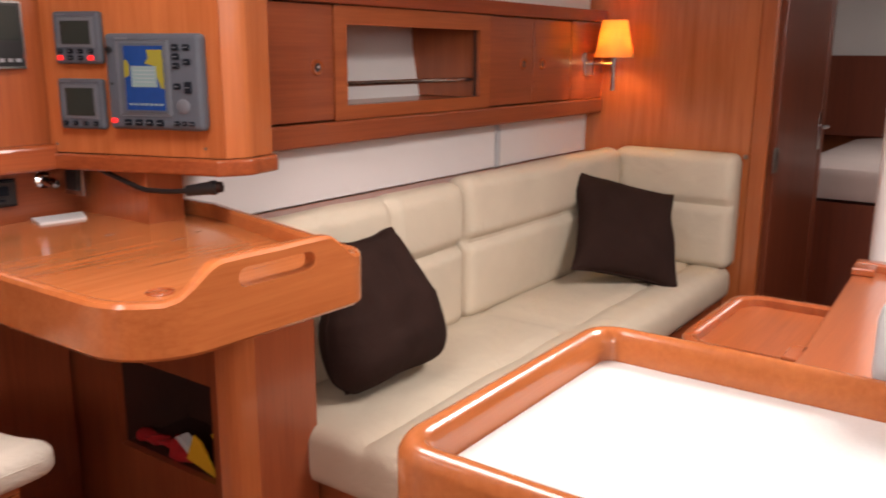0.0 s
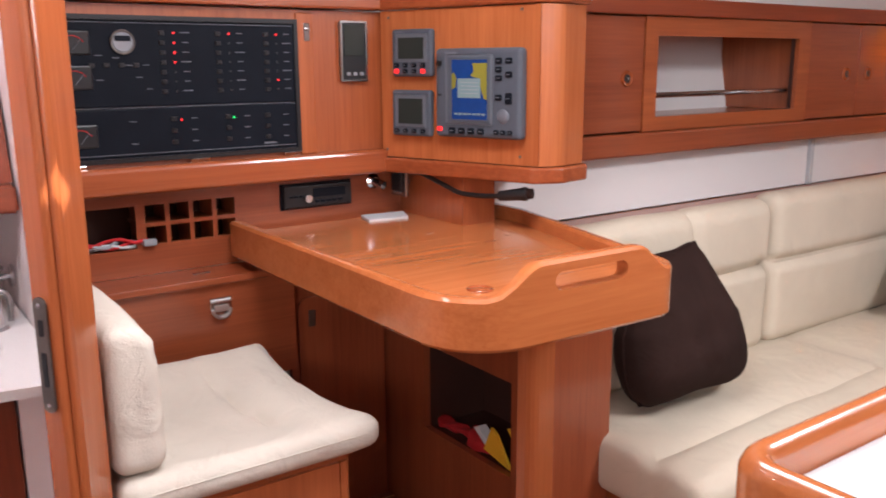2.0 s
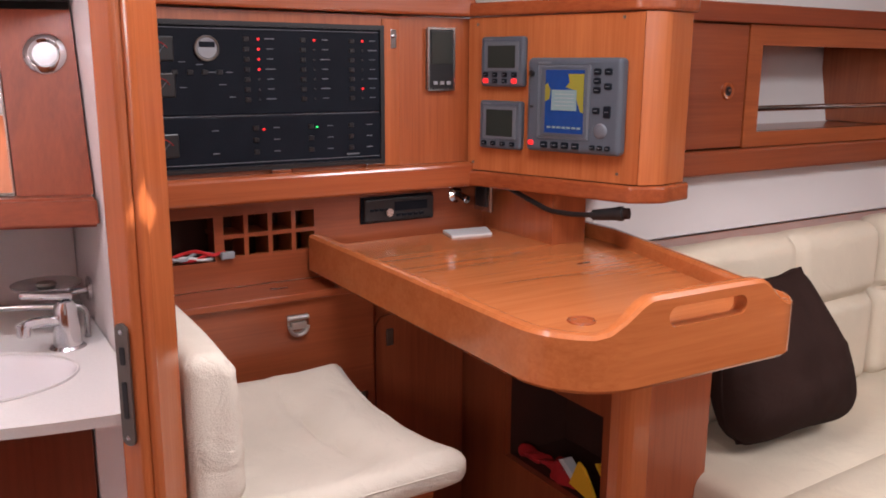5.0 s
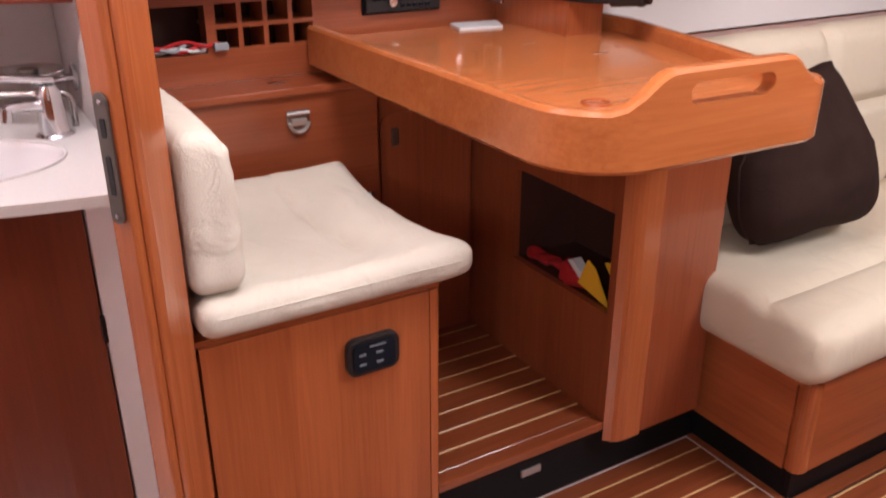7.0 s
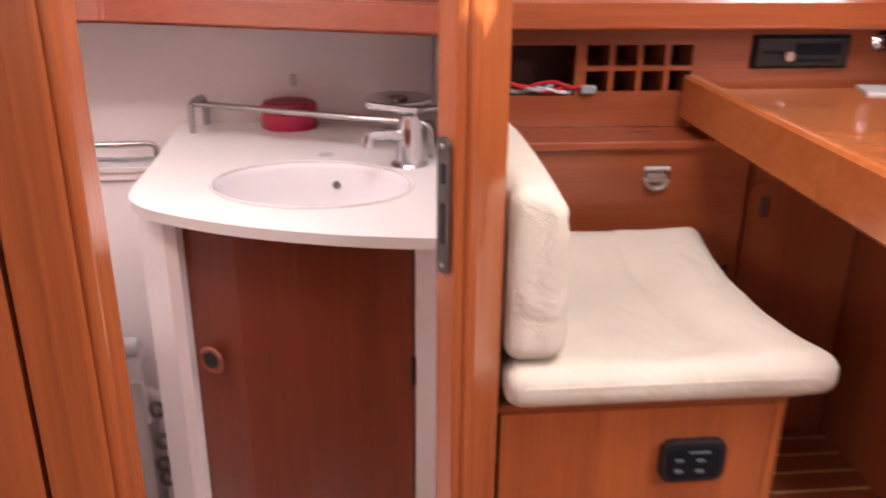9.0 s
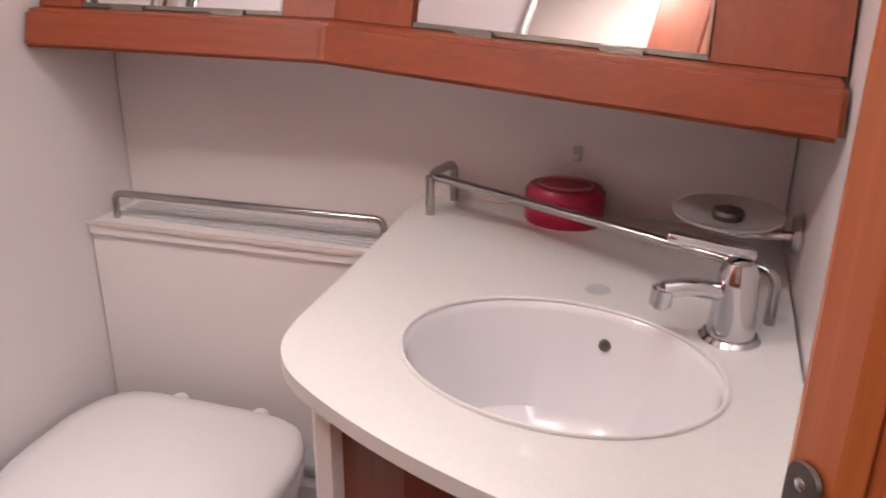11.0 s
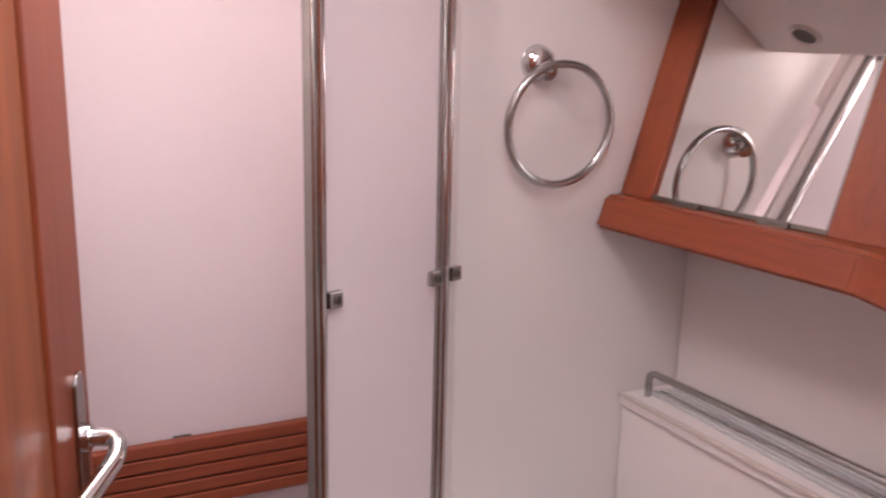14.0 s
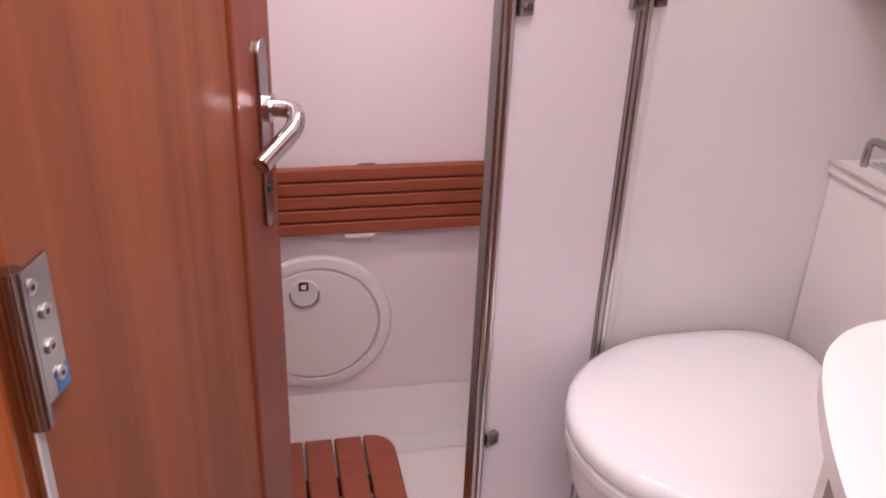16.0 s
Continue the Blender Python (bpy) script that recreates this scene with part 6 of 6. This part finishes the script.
piece("seam", "seam_end", lambda: bx(-0.0007, 0.0007, -0.165, 0.165, -0.004, 0.0028), pale_grey, deck, (1.2695, 1.07, 0))
rest = bmesh.new()
for r in range(30):
    y = 1.188 - (12 + r) * pitch
    bx(-1.6, 3.2, y - 0.0545, y - 0.0017, -0.004, 0.002, bm=rest)
tagged(part("plank_field", rest, sole_teak, deck), kind="stuff")
well = tagged(part("floor_footwell", bx(0.538, 0.966, 1.2415, 1.745, 0.10, 0.160), cavity), "raised footwell floor under the chart table", "floor", "", "structure")
for r in range(8):
    y = 1.293 + r * 0.0605
    piece("plank", "wp", lambda: bx(-0.212, 0.212, -0.0285, 0.0285, 0.0, 0.010, 0.001, 1), sole_teak, well, (0.752, y + 0.03025, 0.160))
    piece("strip", "ws", lambda: bx(-0.212, 0.212, -0.0018, 0.0018, 0.0, 0.0102), holly, well, (0.752, y, 0.160))
piece("plank", "wp0", lambda: bx(-0.212, 0.212, -0.025, 0.025, 0.0, 0.010, 0.001, 1), sole_teak, well, (0.752, 1.266, 0.160))
setting("trim_step_nosing", bx(0.540, 0.985, 1.206, 1.240, 0.150, 0.1705, 0.003, 2), sole_teak, "varnished step nosing", "trim")
setting("baseboard_nav", bx(-0.10, 1.290, 1.238, 1.25, -0.004, 0.150), black_kick, "black recessed kickboard", "baseboard")
setting("baseboard_settee_end", bx(1.291, 1.30, 0.968, 1.25, -0.004, 0.091), black_kick, "black recessed kickboard", "baseboard")
setting("baseboard_settee", bx(1.291, 3.39, 0.957, 0.967, -0.004, 0.091), black_kick, "black recessed kickboard", "baseboard")
sw = thing("step_plate", (0.766, 1.235, 0.11), "small steel plate on the black kickboard", "plate")
part("plate", bx(0.770, 0.822, 1.232, 1.2375, 0.080, 0.098, 0.002), pale_steel, sw)
gr = thing("shower_grating", (-0.95, 1.03, 0.086), "slatted wooden shower floor grating with rounded corners", "grating")
for k in range(5):
    y = 0.873 + k * 0.0575
    if k < 4:
        part("slat", bx(-1.238, -0.42, y, y + 0.052, 0.108, 0.130, 0.004), slat_wood, gr)
    else:
        tip = [(-1.238 + 0.052 * (1 - math.cos(radians(a))), y + 0.012 + 0.045 * math.sin(radians(a))) for a in range(0, 91, 15)]
        part("slat", prism([(-0.42, y), (-1.238, y)] + tip + [(-0.42, y + 0.057)], 0.108, 0.130, 0.003), slat_wood, gr)
for x in (-1.15, -0.80, -0.46):
    part("batten", bx(x, x + 0.03, 0.89, 1.14, 0.0865, 0.107), black_plastic, gr)
